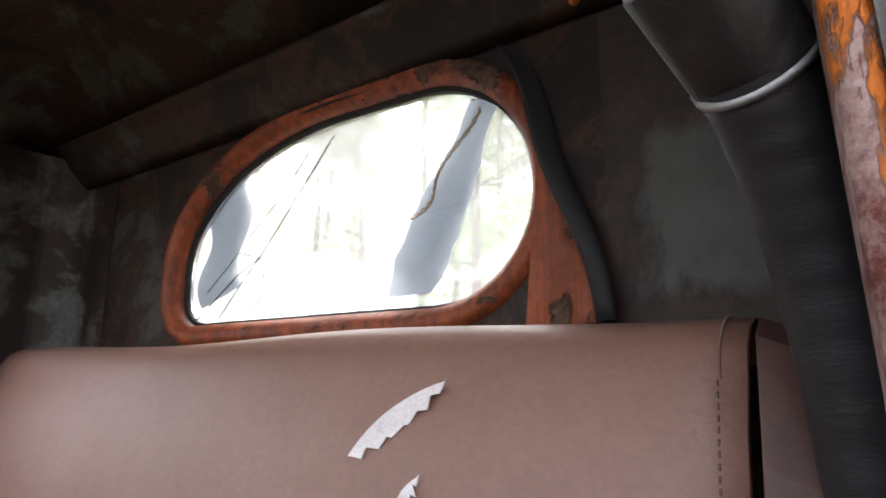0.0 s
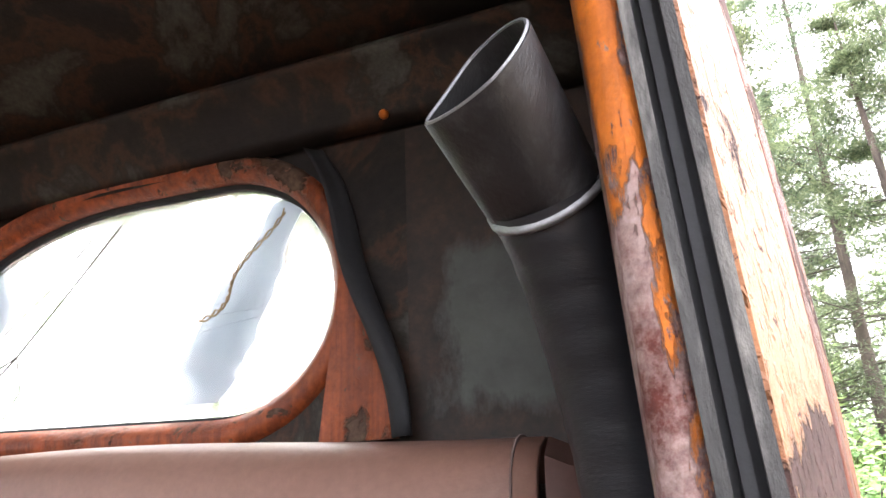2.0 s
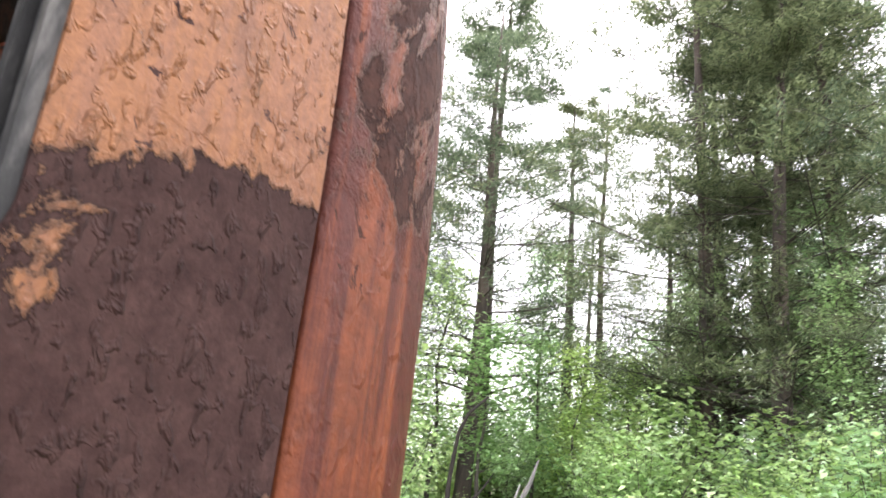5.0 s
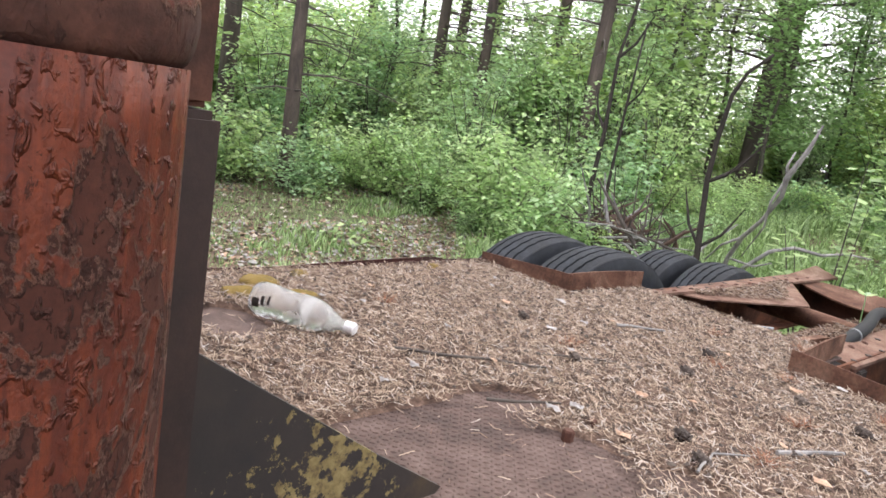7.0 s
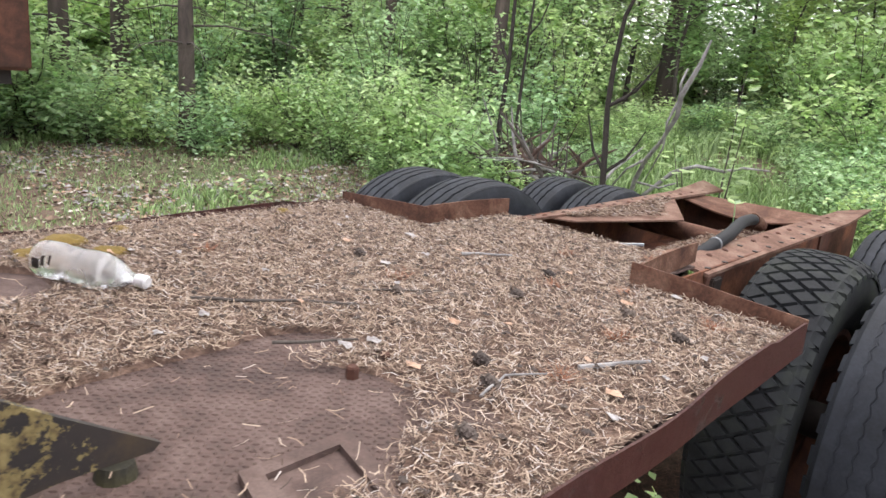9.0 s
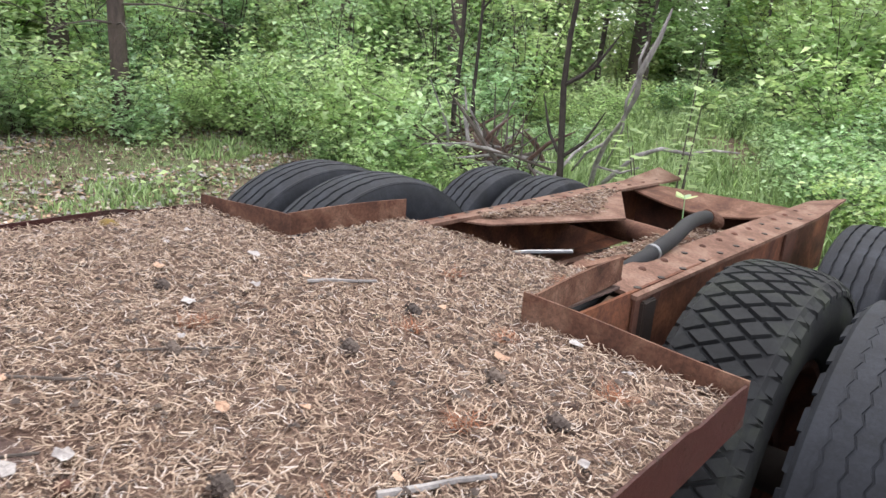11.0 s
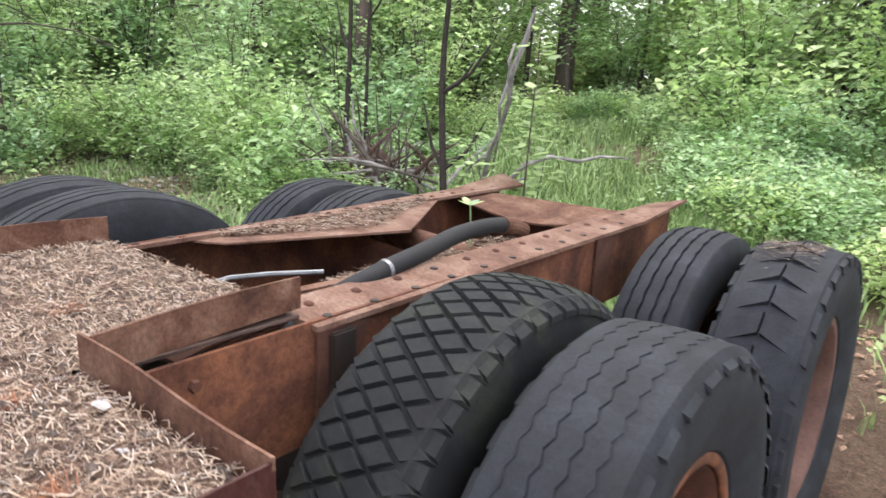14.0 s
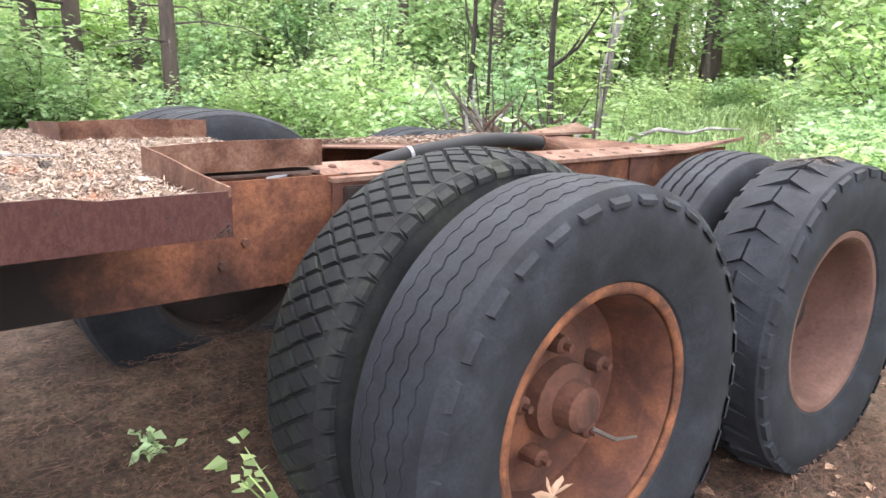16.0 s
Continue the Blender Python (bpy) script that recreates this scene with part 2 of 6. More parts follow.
M_MOSSY_RUBBER = mottled("mossy rubber", [(0.03, 0.028, 0.02), (0.09, 0.08, 0.03)], 20.0, 0.9, 0.0, 0.003)
M_HOSE = mottled("dull black ribbed duct", [(0.008, 0.0095, 0.012), (0.013, 0.015, 0.019), (0.019, 0.022, 0.027)], 4.0, 0.5, 0.0, 0.002, (1, 1, 4))
M_PIPE = mottled("scratched grey plastic pipe", [(0.006, 0.006, 0.0065), (0.013, 0.0135, 0.015), (0.05, 0.052, 0.055)], 9.0, 0.45, 0.0, 0.002, (3, 3, 0.6), grain=0.6, spread=0.13)
M_STEEL_EDGE = mottled("bare steel edge", [(0.18, 0.19, 0.2), (0.3, 0.31, 0.33)], 20.0, 0.45, 0.5, 0.0005, gain=0.85)
M_CHANNEL = mottled("greyed rubber window channel", [(0.012, 0.012, 0.012), (0.022, 0.022, 0.022), (0.05, 0.05, 0.048), (0.26, 0.25, 0.23)], 22.0, 0.7, 0.0, 0.004, (1, 1, 0.35))
M_VINYL = mottled("faded brown seat vinyl", [(0.25, 0.13, 0.095), (0.30, 0.165, 0.125), (0.36, 0.22, 0.175)], 2.2, 0.5, 0.0, 0.0015, fine=60.0, grain=0.15)
M_VINYL_DARK = mottled("dark brown seat side vinyl", [(0.09, 0.045, 0.035), (0.13, 0.065, 0.05)], 4.0, 0.55, 0.0, 0.001)
M_FOAM = mottled("torn white seat backing", [(0.55, 0.54, 0.53), (0.75, 0.74, 0.73)], 30.0, 0.9, 0.0, 0.001, gain=0.85)
M_NEEDLE, _t, _b = make("dry pine needles")
_geo = _t.nodes.new("ShaderNodeNewGeometry")
_t.links.new(ramp(_t, _geo.outputs["Random Per Island"], [(0.0, (0.03, 0.018, 0.013)), (0.22, (0.1, 0.058, 0.04)), (0.55, (0.25, 0.175, 0.122)), (0.85, (0.42, 0.33, 0.245)), (1.0, (0.4, 0.36, 0.33))]), _b.inputs["Base Color"])
_b.inputs["Roughness"].default_value = 0.75
M_GROUND_NEEDLE = mottled("dark ground needles", [(0.05, 0.025, 0.018), (0.16, 0.08, 0.05), (0.36, 0.22, 0.15)], 30.0, 0.85, 0.0, 0.001, gain=0.55)
M_GROUND_LEAF, _t, _b = make("old fallen leaves")
_geo = _t.nodes.new("ShaderNodeNewGeometry")
_t.links.new(ramp(_t, _geo.outputs["Random Per Island"], [(0.0, (0.05, 0.032, 0.022)), (0.45, (0.14, 0.09, 0.06)), (0.75, (0.26, 0.18, 0.125)), (0.85, (0.5, 0.44, 0.37)), (1.0, (0.6, 0.55, 0.48))]), _b.inputs["Base Color"])
_b.inputs["Roughness"].default_value = 0.85
M_RED_NEEDLE = mottled("rusty red needles", [(0.3, 0.11, 0.05), (0.42, 0.17, 0.08)], 20.0, 0.8, 0.0, 0.001)
M_LITTER = mottled("packed needle litter", [(0.06, 0.035, 0.025), (0.17, 0.1, 0.07), (0.36, 0.24, 0.17)], 22.0, 0.9, 0.0, 0.006, fine=9.0, grain=0.6)
M_MOSS = mottled("olive moss", [(0.12, 0.09, 0.02), (0.24, 0.16, 0.03), (0.3, 0.2, 0.05)], 18.0, 0.95, 0.0, 0.006)
M_BARK = mottled("dark pine bark", [(0.035, 0.028, 0.024), (0.085, 0.066, 0.055), (0.16, 0.125, 0.1)], 4.0, 0.9, 0.0, 0.02, (1, 1, 0.25), gain=0.85)
M_TWIG = mottled("thin dark twig bark", [(0.05, 0.042, 0.036), (0.12, 0.1, 0.085)], 12.0, 0.9, 0.0, 0.002, gain=0.85)
M_STEM = mottled("dark smooth stem bark", [(0.02, 0.017, 0.015), (0.055, 0.046, 0.039)], 14.0, 0.85, 0.0, 0.002, gain=0.85, gloss=0.25)
M_DEADWOOD = mottled("silvered dead wood", [(0.11, 0.1, 0.095), (0.25, 0.24, 0.23), (0.42, 0.4, 0.38)], 12.0, 0.85, 0.0, 0.004, (1, 1, 0.3), gain=0.85)
M_STUMP = mottled("rotten reddish stump wood", [(0.05, 0.026, 0.02), (0.13, 0.075, 0.055), (0.28, 0.2, 0.155)], 8.0, 0.9, 0.0, 0.006)
M_PAPER = mottled("bleached leaf", [(0.2, 0.18, 0.17), (0.46, 0.44, 0.42)], 30.0, 0.85, 0.0, 0.001, gain=0.85)
M_DRY_LEAF = mottled("dry tan oak leaf", [(0.36, 0.22, 0.14), (0.52, 0.36, 0.25)], 16.0, 0.75, 0.0, 0.002, gain=0.85)
M_STONE = mottled("grey tank paint", [(0.2, 0.21, 0.21), (0.3, 0.31, 0.31), (0.22, 0.18, 0.15)], 4.0, 0.75, 0.0, 0.002)
M_PLATE = mottled("rusted chequer plate", [(0.08, 0.05, 0.041), (0.145, 0.092, 0.076), (0.23, 0.16, 0.135)], 12.0, 0.85, 0.1, 0.002)
M_LEAF = leafy("young hazel leaves", (0.26, 0.385, 0.18), (0.57, 0.7, 0.44), 0.5)
M_LEAF_YELLOW = leafy("bright maple leaves", (0.25, 0.37, 0.13), (0.52, 0.65, 0.33), 0.5)
M_PINE = leafy("pine needles", (0.07, 0.095, 0.065), (0.25, 0.28, 0.2), 0.4)
M_HERB = leafy("low herb leaves", (0.14, 0.23, 0.1), (0.38, 0.5, 0.28), 0.45)
M_GRASS = leafy("meadow grass", (0.12, 0.19, 0.08), (0.33, 0.44, 0.23), 0.4)
M_FILM, _t, _b = make("milky peeling film")
_b.inputs["Base Color"].default_value = (0.45, 0.5, 0.54, 1)
_b.inputs["Roughness"].default_value = 0.6
_tr = _t.nodes.new("ShaderNodeBsdfTranslucent")
_tr.inputs["Color"].default_value = (0.5, 0.55, 0.6, 1)
_ms = node(_t, "ShaderNodeMixShader", Fac=0.5)
_t.links.new(_b.outputs[0], _ms.inputs[1])
_t.links.new(_tr.outputs[0], _ms.inputs[2])
_t.links.new(_ms.outputs[0], _t.nodes["Material Output"].inputs["Surface"])
M_STRAW = mottled("twisted straw string", [(0.35, 0.24, 0.1), (0.5, 0.38, 0.2)], 30.0, 0.9, 0.0, 0.001)


def glass(name, tint, rough, dirt, haze=0.0):
    m, t, b = make(name)
    b.inputs["Base Color"].default_value = (*tint, 1)
    b.inputs["Transmission Weight"].default_value = 1.0
    b.inputs["IOR"].default_value = 1.45
    n = noisy(t, 6.0, 7.0, 0.65)
    t.links.new(ramp(t, n, [(0.4, (rough, rough, rough)), (0.7, (rough + dirt, rough + dirt, rough + dirt))]), b.inputs["Roughness"])
    if haze:
        dust = t.nodes.new("ShaderNodeBsdfTranslucent")
        dust.inputs["Color"].default_value = (0.85, 0.86, 0.88, 1)
        ms = t.nodes.new("ShaderNodeMixShader")
        t.links.new(ramp(t, noisy(t, 4.0, 7.0, 0.65, (1, 1, 1), 0.6), [(0.35, (haze * 0.7,) * 3), (0.65, (min(1, haze * 1.25),) * 3)]), ms.inputs[0])
        t.links.new(b.outputs[0], ms.inputs[1])
        t.links.new(dust.outputs[0], ms.inputs[2])
        t.links.new(ms.outputs[0], t.nodes["Material Output"].inputs["Surface"])
    return m


M_GLASS = glass("dusty window glass", (0.95, 0.97, 0.97), 0.02, 0.10, 0.14)
M_BOTTLE = glass("cloudy bottle plastic", (0.97, 0.98, 0.98), 0.15, 0.25)
M_BOTTLE.node_tree.nodes["Principled BSDF"].inputs["Transmission Weight"].default_value = 0.9
M_BOTTLE.node_tree.nodes["Principled BSDF"].inputs["IOR"].default_value = 1.2
M_CAP = mottled("white plastic cap", [(0.7, 0.7, 0.7), (0.8, 0.8, 0.8)], 20.0, 0.5, 0.0, 0.0005, gain=0.85)

M_GROUND, _t, _b = make("grassy needle ground")
_co = _t.nodes.new("ShaderNodeNewGeometry").outputs["Position"]


def world_noise(scale, detail=6.0):
    n = node(_t, "ShaderNodeTexNoise", Scale=scale, Detail=detail, Roughness=0.65)
    _t.links.new(_co, n.inputs["Vector"])
    return n.outputs["Fac"]


_g = mix(_t, ramp(_t, world_noise(0.45), [(0.5, (0, 0, 0)), (0.64, (1, 1, 1))]), (0.13, 0.088, 0.062), (0.08, 0.1, 0.04))
# Near-black soil under the truck: bare humus, with deck shade put into the colour.
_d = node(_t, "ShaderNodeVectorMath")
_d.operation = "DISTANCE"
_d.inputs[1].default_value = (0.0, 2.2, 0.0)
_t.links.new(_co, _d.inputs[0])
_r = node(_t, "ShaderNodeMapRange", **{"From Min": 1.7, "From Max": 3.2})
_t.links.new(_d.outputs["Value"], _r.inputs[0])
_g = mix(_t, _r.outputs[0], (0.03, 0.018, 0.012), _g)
_g = mix(_t, ramp(_t, world_noise(9.0), [(0.35, (0, 0, 0)), (0.65, (1, 1, 1))]), _g, mix(_t, 0.5, _g, (0.15, 0.105, 0.07)))
_f = world_noise(60.0)
_g = mix(_t, 0.95, _g, ramp(_t, _f, [(0.3, (0.2, 0.2, 0.2)), (0.7, (0.85, 0.85, 0.85))]), "OVERLAY")
_t.links.new(_g, _b.inputs["Base Color"])
_b.inputs["Roughness"].default_value = 0.95
bump(_t, _b, mix(_t, 0.5, world_noise(9.0), _f), 0.8, 0.03)


M_RAIL = mottled("rusty frame rail with painted deck shade", [(0.06, 0.028, 0.02), (0.17, 0.07, 0.042), (0.36, 0.15, 0.075)], 6.0, 0.85, 0.1, 0.003, grain=0.6, gloss=0.3)
_t, _b = M_RAIL.node_tree, M_RAIL.node_tree.nodes["Principled BSDF"]
# Rail turns black towards the front: deck shade put into its colour.
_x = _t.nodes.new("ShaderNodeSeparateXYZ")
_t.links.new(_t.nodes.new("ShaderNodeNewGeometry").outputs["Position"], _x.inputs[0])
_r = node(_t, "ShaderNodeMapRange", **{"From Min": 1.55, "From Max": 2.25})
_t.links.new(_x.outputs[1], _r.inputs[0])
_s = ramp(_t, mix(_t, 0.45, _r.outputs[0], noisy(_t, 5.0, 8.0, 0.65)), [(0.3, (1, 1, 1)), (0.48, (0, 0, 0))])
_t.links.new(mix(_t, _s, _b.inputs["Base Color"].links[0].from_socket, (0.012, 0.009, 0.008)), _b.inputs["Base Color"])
# ---- helpers for shapes ----
def thing(name, at, label, category, group="", kind=""):
    ob = new(name)
    ob.empty_display_size = 0.1
    ob.location = at
    return tagged(ob, label, category, group, kind)


def part(name, bm, material, parent=None, label="", smooth=False):
    """One mesh object; its vertices are in the world, its origin at the parent's."""
    me = bpy.data.meshes.new(name)
    if parent is not None:
        base = Vector((0, 0, 0))
        p = parent
        while p is not None:
            base += Vector(p.location)
            p = p.parent
        bmesh.ops.translate(bm, verts=bm.verts, vec=-base)
    bmesh.ops.recalc_face_normals(bm, faces=bm.faces)
    bm.to_mesh(me)
    bm.free()
    me.materials.append(material)
    if smooth:
        me.shade_smooth()
    ob = new(name, me)
    ob.parent = parent
    return tagged(ob, label)


def raw(name, verts, faces, material, parent=None, smooth=False):
    me = bpy.data.meshes.new(name)
    me.from_pydata(verts, [], faces)
    me.materials.append(material)
    if smooth:
        me.shade_smooth()
    ob = new(name, me)
    ob.parent = parent
    return ob


def box(bm, x0, x1, y0, y1, z0, z1, bevel=0.0):
    v = bmesh.ops.create_cube(bm, size=1, matrix=Matrix.Translation(((x0 + x1) / 2, (y0 + y1) / 2, (z0 + z1) / 2)) @ Matrix.Diagonal((x1 - x0, y1 - y0, z1 - z0, 1)))["verts"]
    if bevel:
        bmesh.ops.bevel(bm, geom=list({e for q in v for e in q.link_edges}), offset=bevel, segments=2, affect="EDGES")
    return bm


def tube(bm, points, radii, n=8, cap=True):
    pts = [Vector(p) for p in points]
    if not isinstance(radii, (list, tuple)):
        radii = [radii] * len(pts)
    rings = []
    side = None
    for i, p in enumerate(pts):
        d = (pts[min(i + 1, len(pts) - 1)] - pts[max(i - 1, 0)]).normalized()
        if side is None:
            side = d.cross(Vector((0.3, 0.2, 1)) if abs(d.z) < 0.9 else Vector((1, 0.1, 0))).normalized()
        side = (side - d * side.dot(d)).normalized()
        up = d.cross(side)
        rings.append([bm.verts.new(p + radii[i] * (math.cos(a) * side + math.sin(a) * up)) for a in (math.tau * k / n for k in range(n))])
    for a, b in zip(rings, rings[1:]):
        for k in range(n):
            bm.faces.new((a[k], a[(k + 1) % n], b[(k + 1) % n], b[k]))
    if cap:
        bm.faces.new(rings[0][::-1])
        bm.faces.new(rings[-1])
    return bm


def lathe(bm, profile, n, centre=(0, 0, 0), closed=False):
    """Turns (radius, x) round the x axis."""
    rings = []
    for r, x in profile:
        rings.append([bm.verts.new((centre[0] + x, centre[1] + r * math.cos(a), centre[2] + r * math.sin(a))) for a in (math.tau * k / n for k in range(n))])
    pairs = list(zip(rings, rings[1:])) + ([(rings[-1], rings[0])] if closed else [])
    for a, b in pairs:
        for k in range(n):
            bm.faces.new((a[k], a[(k + 1) % n], b[(k + 1) % n], b[k]))
    return bm


def sheet(bm, f, nu, nv, thick, direction):
    """A curved plate: f(u, v) for u, v in 0..1, with thickness along direction."""
    d = Vector(direction)
    grid = []
    for side in (0, 1):
        grid.append([[bm.verts.new(Vector(f(i / nu, j / nv)) + d * thick * side) for j in range(nv + 1)] for i in range(nu + 1)])
    for side in (0, 1):
        g = grid[side]
        for i in range(nu):
            for j in range(nv):
                bm.faces.new((g[i][j], g[i + 1][j], g[i + 1][j + 1], g[i][j + 1]))
    a, b = grid
    for i in range(nu):
        for j in (0, nv):
            bm.faces.new((a[i][j], a[i + 1][j], b[i + 1][j], b[i][j]))
    for j in range(nv):
        for i in (0, nu):
            bm.faces.new((a[i][j], a[i][j + 1], b[i][j + 1], b[i][j]))
    return bm


def holed(bm, outer, inner, place, depth):
    """A flat plate with a hole: two rings of equal count in (u, w), joined, placed at two depths."""
    n = len(outer)
    rings = [[bm.verts.new(place(u, w, d)) for u, w in loop] for d in (0.0, depth) for loop in (outer, inner)]
    o0, i0, o1, i1 = rings
    for k in range(n):
        q = (k + 1) % n
        bm.faces.new((o0[k], o0[q], i0[q], i0[k]))
        bm.faces.new((o1[k], o1[q], i1[q], i1[k]))
        bm.faces.new((o0[k], o0[q], o1[q], o1[k]))
        bm.faces.new((i0[k], i0[q], i1[q], i1[k]))
    return bm


def round_loop(cu, cw, hu, hw, r, n=14):
    """A rounded rectangle about a centre, 4 * (n + 1) points; r: one radius or four (from upper right, leftwards round), each a number or (across, up)."""
    rr = [q if isinstance(q, (list, tuple)) else (q, q) for q in (r if isinstance(r, (list, tuple)) else (r,) * 4)]
    pts = []
    for q, (su, sw) in enumerate(((1, 1), (-1, 1), (-1, -1), (1, -1))):
        for k in range(n + 1):
            a = math.pi / 2 * (q + k / n)
            pts.append((cu + su * (hu - rr[q][0]) + rr[q][0] * math.cos(a), cw + sw * (hw - rr[q][1]) + rr[q][1] * math.sin(a)))
    return pts


def square_loop(u0, u1, w0, w1, n=14):
    """The same count of points, spread along a rectangle so that they face those of round_loop."""
    pts = []
    cu, cw, hu, hw = (u0 + u1) / 2, (w0 + w1) / 2, (u1 - u0) / 2, (w1 - w0) / 2
    for q in range(4):
        for k in range(n + 1):
            a = math.pi / 2 * (q + k / n)
            c, s = math.cos(a), math.sin(a)
            m = max(abs(c), abs(s))
            pts.append((cu + hu * c / m, cw + hw * s / m))
    return pts


# ---- ground ----
def ground_height(x, y):
    near = max(0.0, 1 - math.hypot(x, y - 2) / 4)
    s = min(1.0, max(0.0, (y - 2.6 + 0.15 * max(0.0, -x - 1.0)) / 8.5))
    rise = 0.8 * s * s * (3 - 2 * s)
    bank = min(1.0, max(0.0, (0.25 - x) / 1.1))
    rise += 0.27 * bank * bank * (3 - 2 * bank) * max(0.0, 1 - abs(y - 2.4) / 4)
    return rise + (0.12 * noise.noise((x * 0.25, y * 0.25, 3.0)) + 0.04 * noise.noise((x * 1.1, y * 1.1, 7.0))) * (1 - near)


def spaced(step, near, far, n):
    """Even steps out to near, then ever wider ones out to far."""
    k = int(near / step)
    out = [step * i for i in range(k + 1)] + [near * (far / near) ** (i / n) for i in range(1, n + 1)]
    return [-v for v in out[:0:-1]] + out


gx = gy = spaced(0.16, 9.6, 1500, 24)
verts = [(x, y + 4, ground_height(x, y + 4)) for x in gx for y in gy]
w = len(gy)
faces = [(i * w + j, (i + 1) * w + j, (i + 1) * w + j + 1, i * w + j + 1) for i in range(len(gx) - 1) for j in range(w - 1)]
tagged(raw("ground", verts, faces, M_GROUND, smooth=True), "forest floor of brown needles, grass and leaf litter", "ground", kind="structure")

# ---- the truck ----
truck = thing("abandoned_truck", (0, 1.8, 0), "abandoned rusty orange truck with an empty deck, sunk in a forest", "truck")
CX, SEAM, CORNER_Y, BACK = 0.755, -0.305, -0.21, -0.11   # cab side, door's rear edge, start of the round corner, rear face
CAB_Z0, BEAD0, BEAD1, CAB_Z1 = 1.12, 1.636, 1.694, 2.34
SILL, WIN_TOP, WIN_Y1, WIN_Y0 = 1.80, 2.27, -0.476, -1.12


def side_x(z, y=-0.25):
    """How far the cab's side stands out: it narrows towards the front and leans in above the belt."""
    narrow = 0.23 * min(0.24, max(0.0, -0.25 - y)) + 0.03 * max(0.0, -0.49 - y)
    return CX - narrow - 0.02 * max(0.0, (z - 1.9) / 0.4) ** 1.5


def bead_out(z):
    if BEAD0 <= z <= BEAD1:
        return 0.007 * max(0.0, math.sin(math.pi * (z - BEAD0) / (BEAD1 - BEAD0))) ** 0.6
    return 0.0


CAB_LEVELS = sorted({CAB_Z0, 1.2, 1.3, 1.4, 1.5, 1.6, BEAD0, *[BEAD0 + (BEAD1 - BEAD0) * k / 10 for k in range(11)], 1.72, SILL, 1.9, 2.0, 2.1, WIN_TOP, CAB_Z1})


def corner_line(u, z, inset=0.0):
    """Plan of the rear corner: u 0 at the seam, along the side, round, and in across the back."""
    r = 0.10
    x1 = side_x(z) + bead_out(z) - inset
    a0, a1 = CORNER_Y - SEAM, math.pi / 2 * r
    s = u * (a0 + a1 + 0.06)
    if s < a0:
        return x1 - side_x(z) + side_x(z, SEAM + s), SEAM + s
    if s < a0 + a1:
        a = (s - a0) / r
        return x1 - r + r * math.cos(a), CORNER_Y + (r - inset + bead_out(z)) * math.sin(a)
    return x1 - r - (s - a0 - a1), CORNER_Y + r - inset + bead_out(z)


def corner_panel(sign, name, levels, material, label, inset0, inset1):
    bm = bmesh.new()
    nu = 18
    sides = [[[bm.verts.new((sign * corner_line(i / nu, z, ins)[0], corner_line(i / nu, z, ins)[1], z)) for z in levels] for i in range(nu + 1)] for ins in (inset0, inset1)]
    for g in sides:
        for i in range(nu):
            for j in range(len(levels) - 1):
                bm.faces.new((g[i][j], g[i + 1][j], g[i + 1][j + 1], g[i][j + 1]))
    a, b = sides
    for i in range(nu):
        for j in (0, len(levels) - 1):
            bm.faces.new((a[i][j], a[i + 1][j], b[i + 1][j], b[i][j]))
    for j in range(len(levels) - 1):
        for i in (0, nu):
            bm.faces.new((a[i][j], a[i][j + 1], b[i][j + 1], b[i][j]))
    return part(name, bm, material, truck, label, smooth=False)


for sign in (1, -1):
    p = corner_panel(sign, "cab_corner", [z for z in CAB_LEVELS if z >= BEAD0], M_ORANGE, "faded orange cab corner with a pressed belt bead", 0.0, 0.012)
    p.data.shade_smooth()
    p = corner_panel(sign, "lower_cab_corner", [z for z in CAB_LEVELS if z <= BEAD0], M_LOWER, "blistered rusty lower cab corner", -0.004, 0.010)
    p.data.shade_smooth()
    corner_panel(sign, "inner_corner_lining", [1.13, 1.6, 1.9, 2.1, 2.33], M_INSIDE_GREY, "grey green inner lining with rust", 0.03, 0.036)

# back wall with its window
WX, WZ, WHX, WHZ = -0.012, 2.105, 0.334, 0.149
WR = ((0.17, 0.16), (0.36, 0.205), (0.06, 0.06), (0.15, 0.135))


def tilt(u):
    """The old cab hangs a little to one side."""
    return -0.03 * (u - 0.3)


back_in = CORNER_Y + 0.10 - 0.012
bm = bmesh.new()
xs = side_x(1.8) - 0.10 - 0.055
holed(bm, square_loop(-xs, xs, 1.70, CAB_Z1), round_loop(WX, WZ, WHX, WHZ, WR), lambda u, w, d: (u, back_in + d, w + tilt(u)), 0.012)
part("back_wall", bm, M_ORANGE, truck)
bm = bmesh.new()
box(bm, -xs, xs, back_in, back_in + 0.012, CAB_Z0, 1.70)
part("lower_back_wall", bm, M_LOWER, truck)
bm = bmesh.new()
holed(bm, square_loop(-0.62, 0.62, 1.72, CAB_Z1 - 0.01), round_loop(WX, WZ, WHX + 0.025, WHZ + 0.025, [(a + 0.025, b + 0.025) for a, b in WR]), lambda u, w, d: (u, back_in - 0.022 + d, w + tilt(u)), 0.006)
box(bm, -0.62, 0.62, back_in - 0.022, back_in - 0.016, CAB_Z0, 1.715)
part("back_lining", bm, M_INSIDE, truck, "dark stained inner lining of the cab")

bm = bmesh.new()
box(bm, 0.405, 0.615, back_in - 0.0265, back_in - 0.0245, 1.86, 2.262, 0.0008)
part("corner_panel", bm, M_PANEL, truck, "grey green cab panel rusting from its edges")


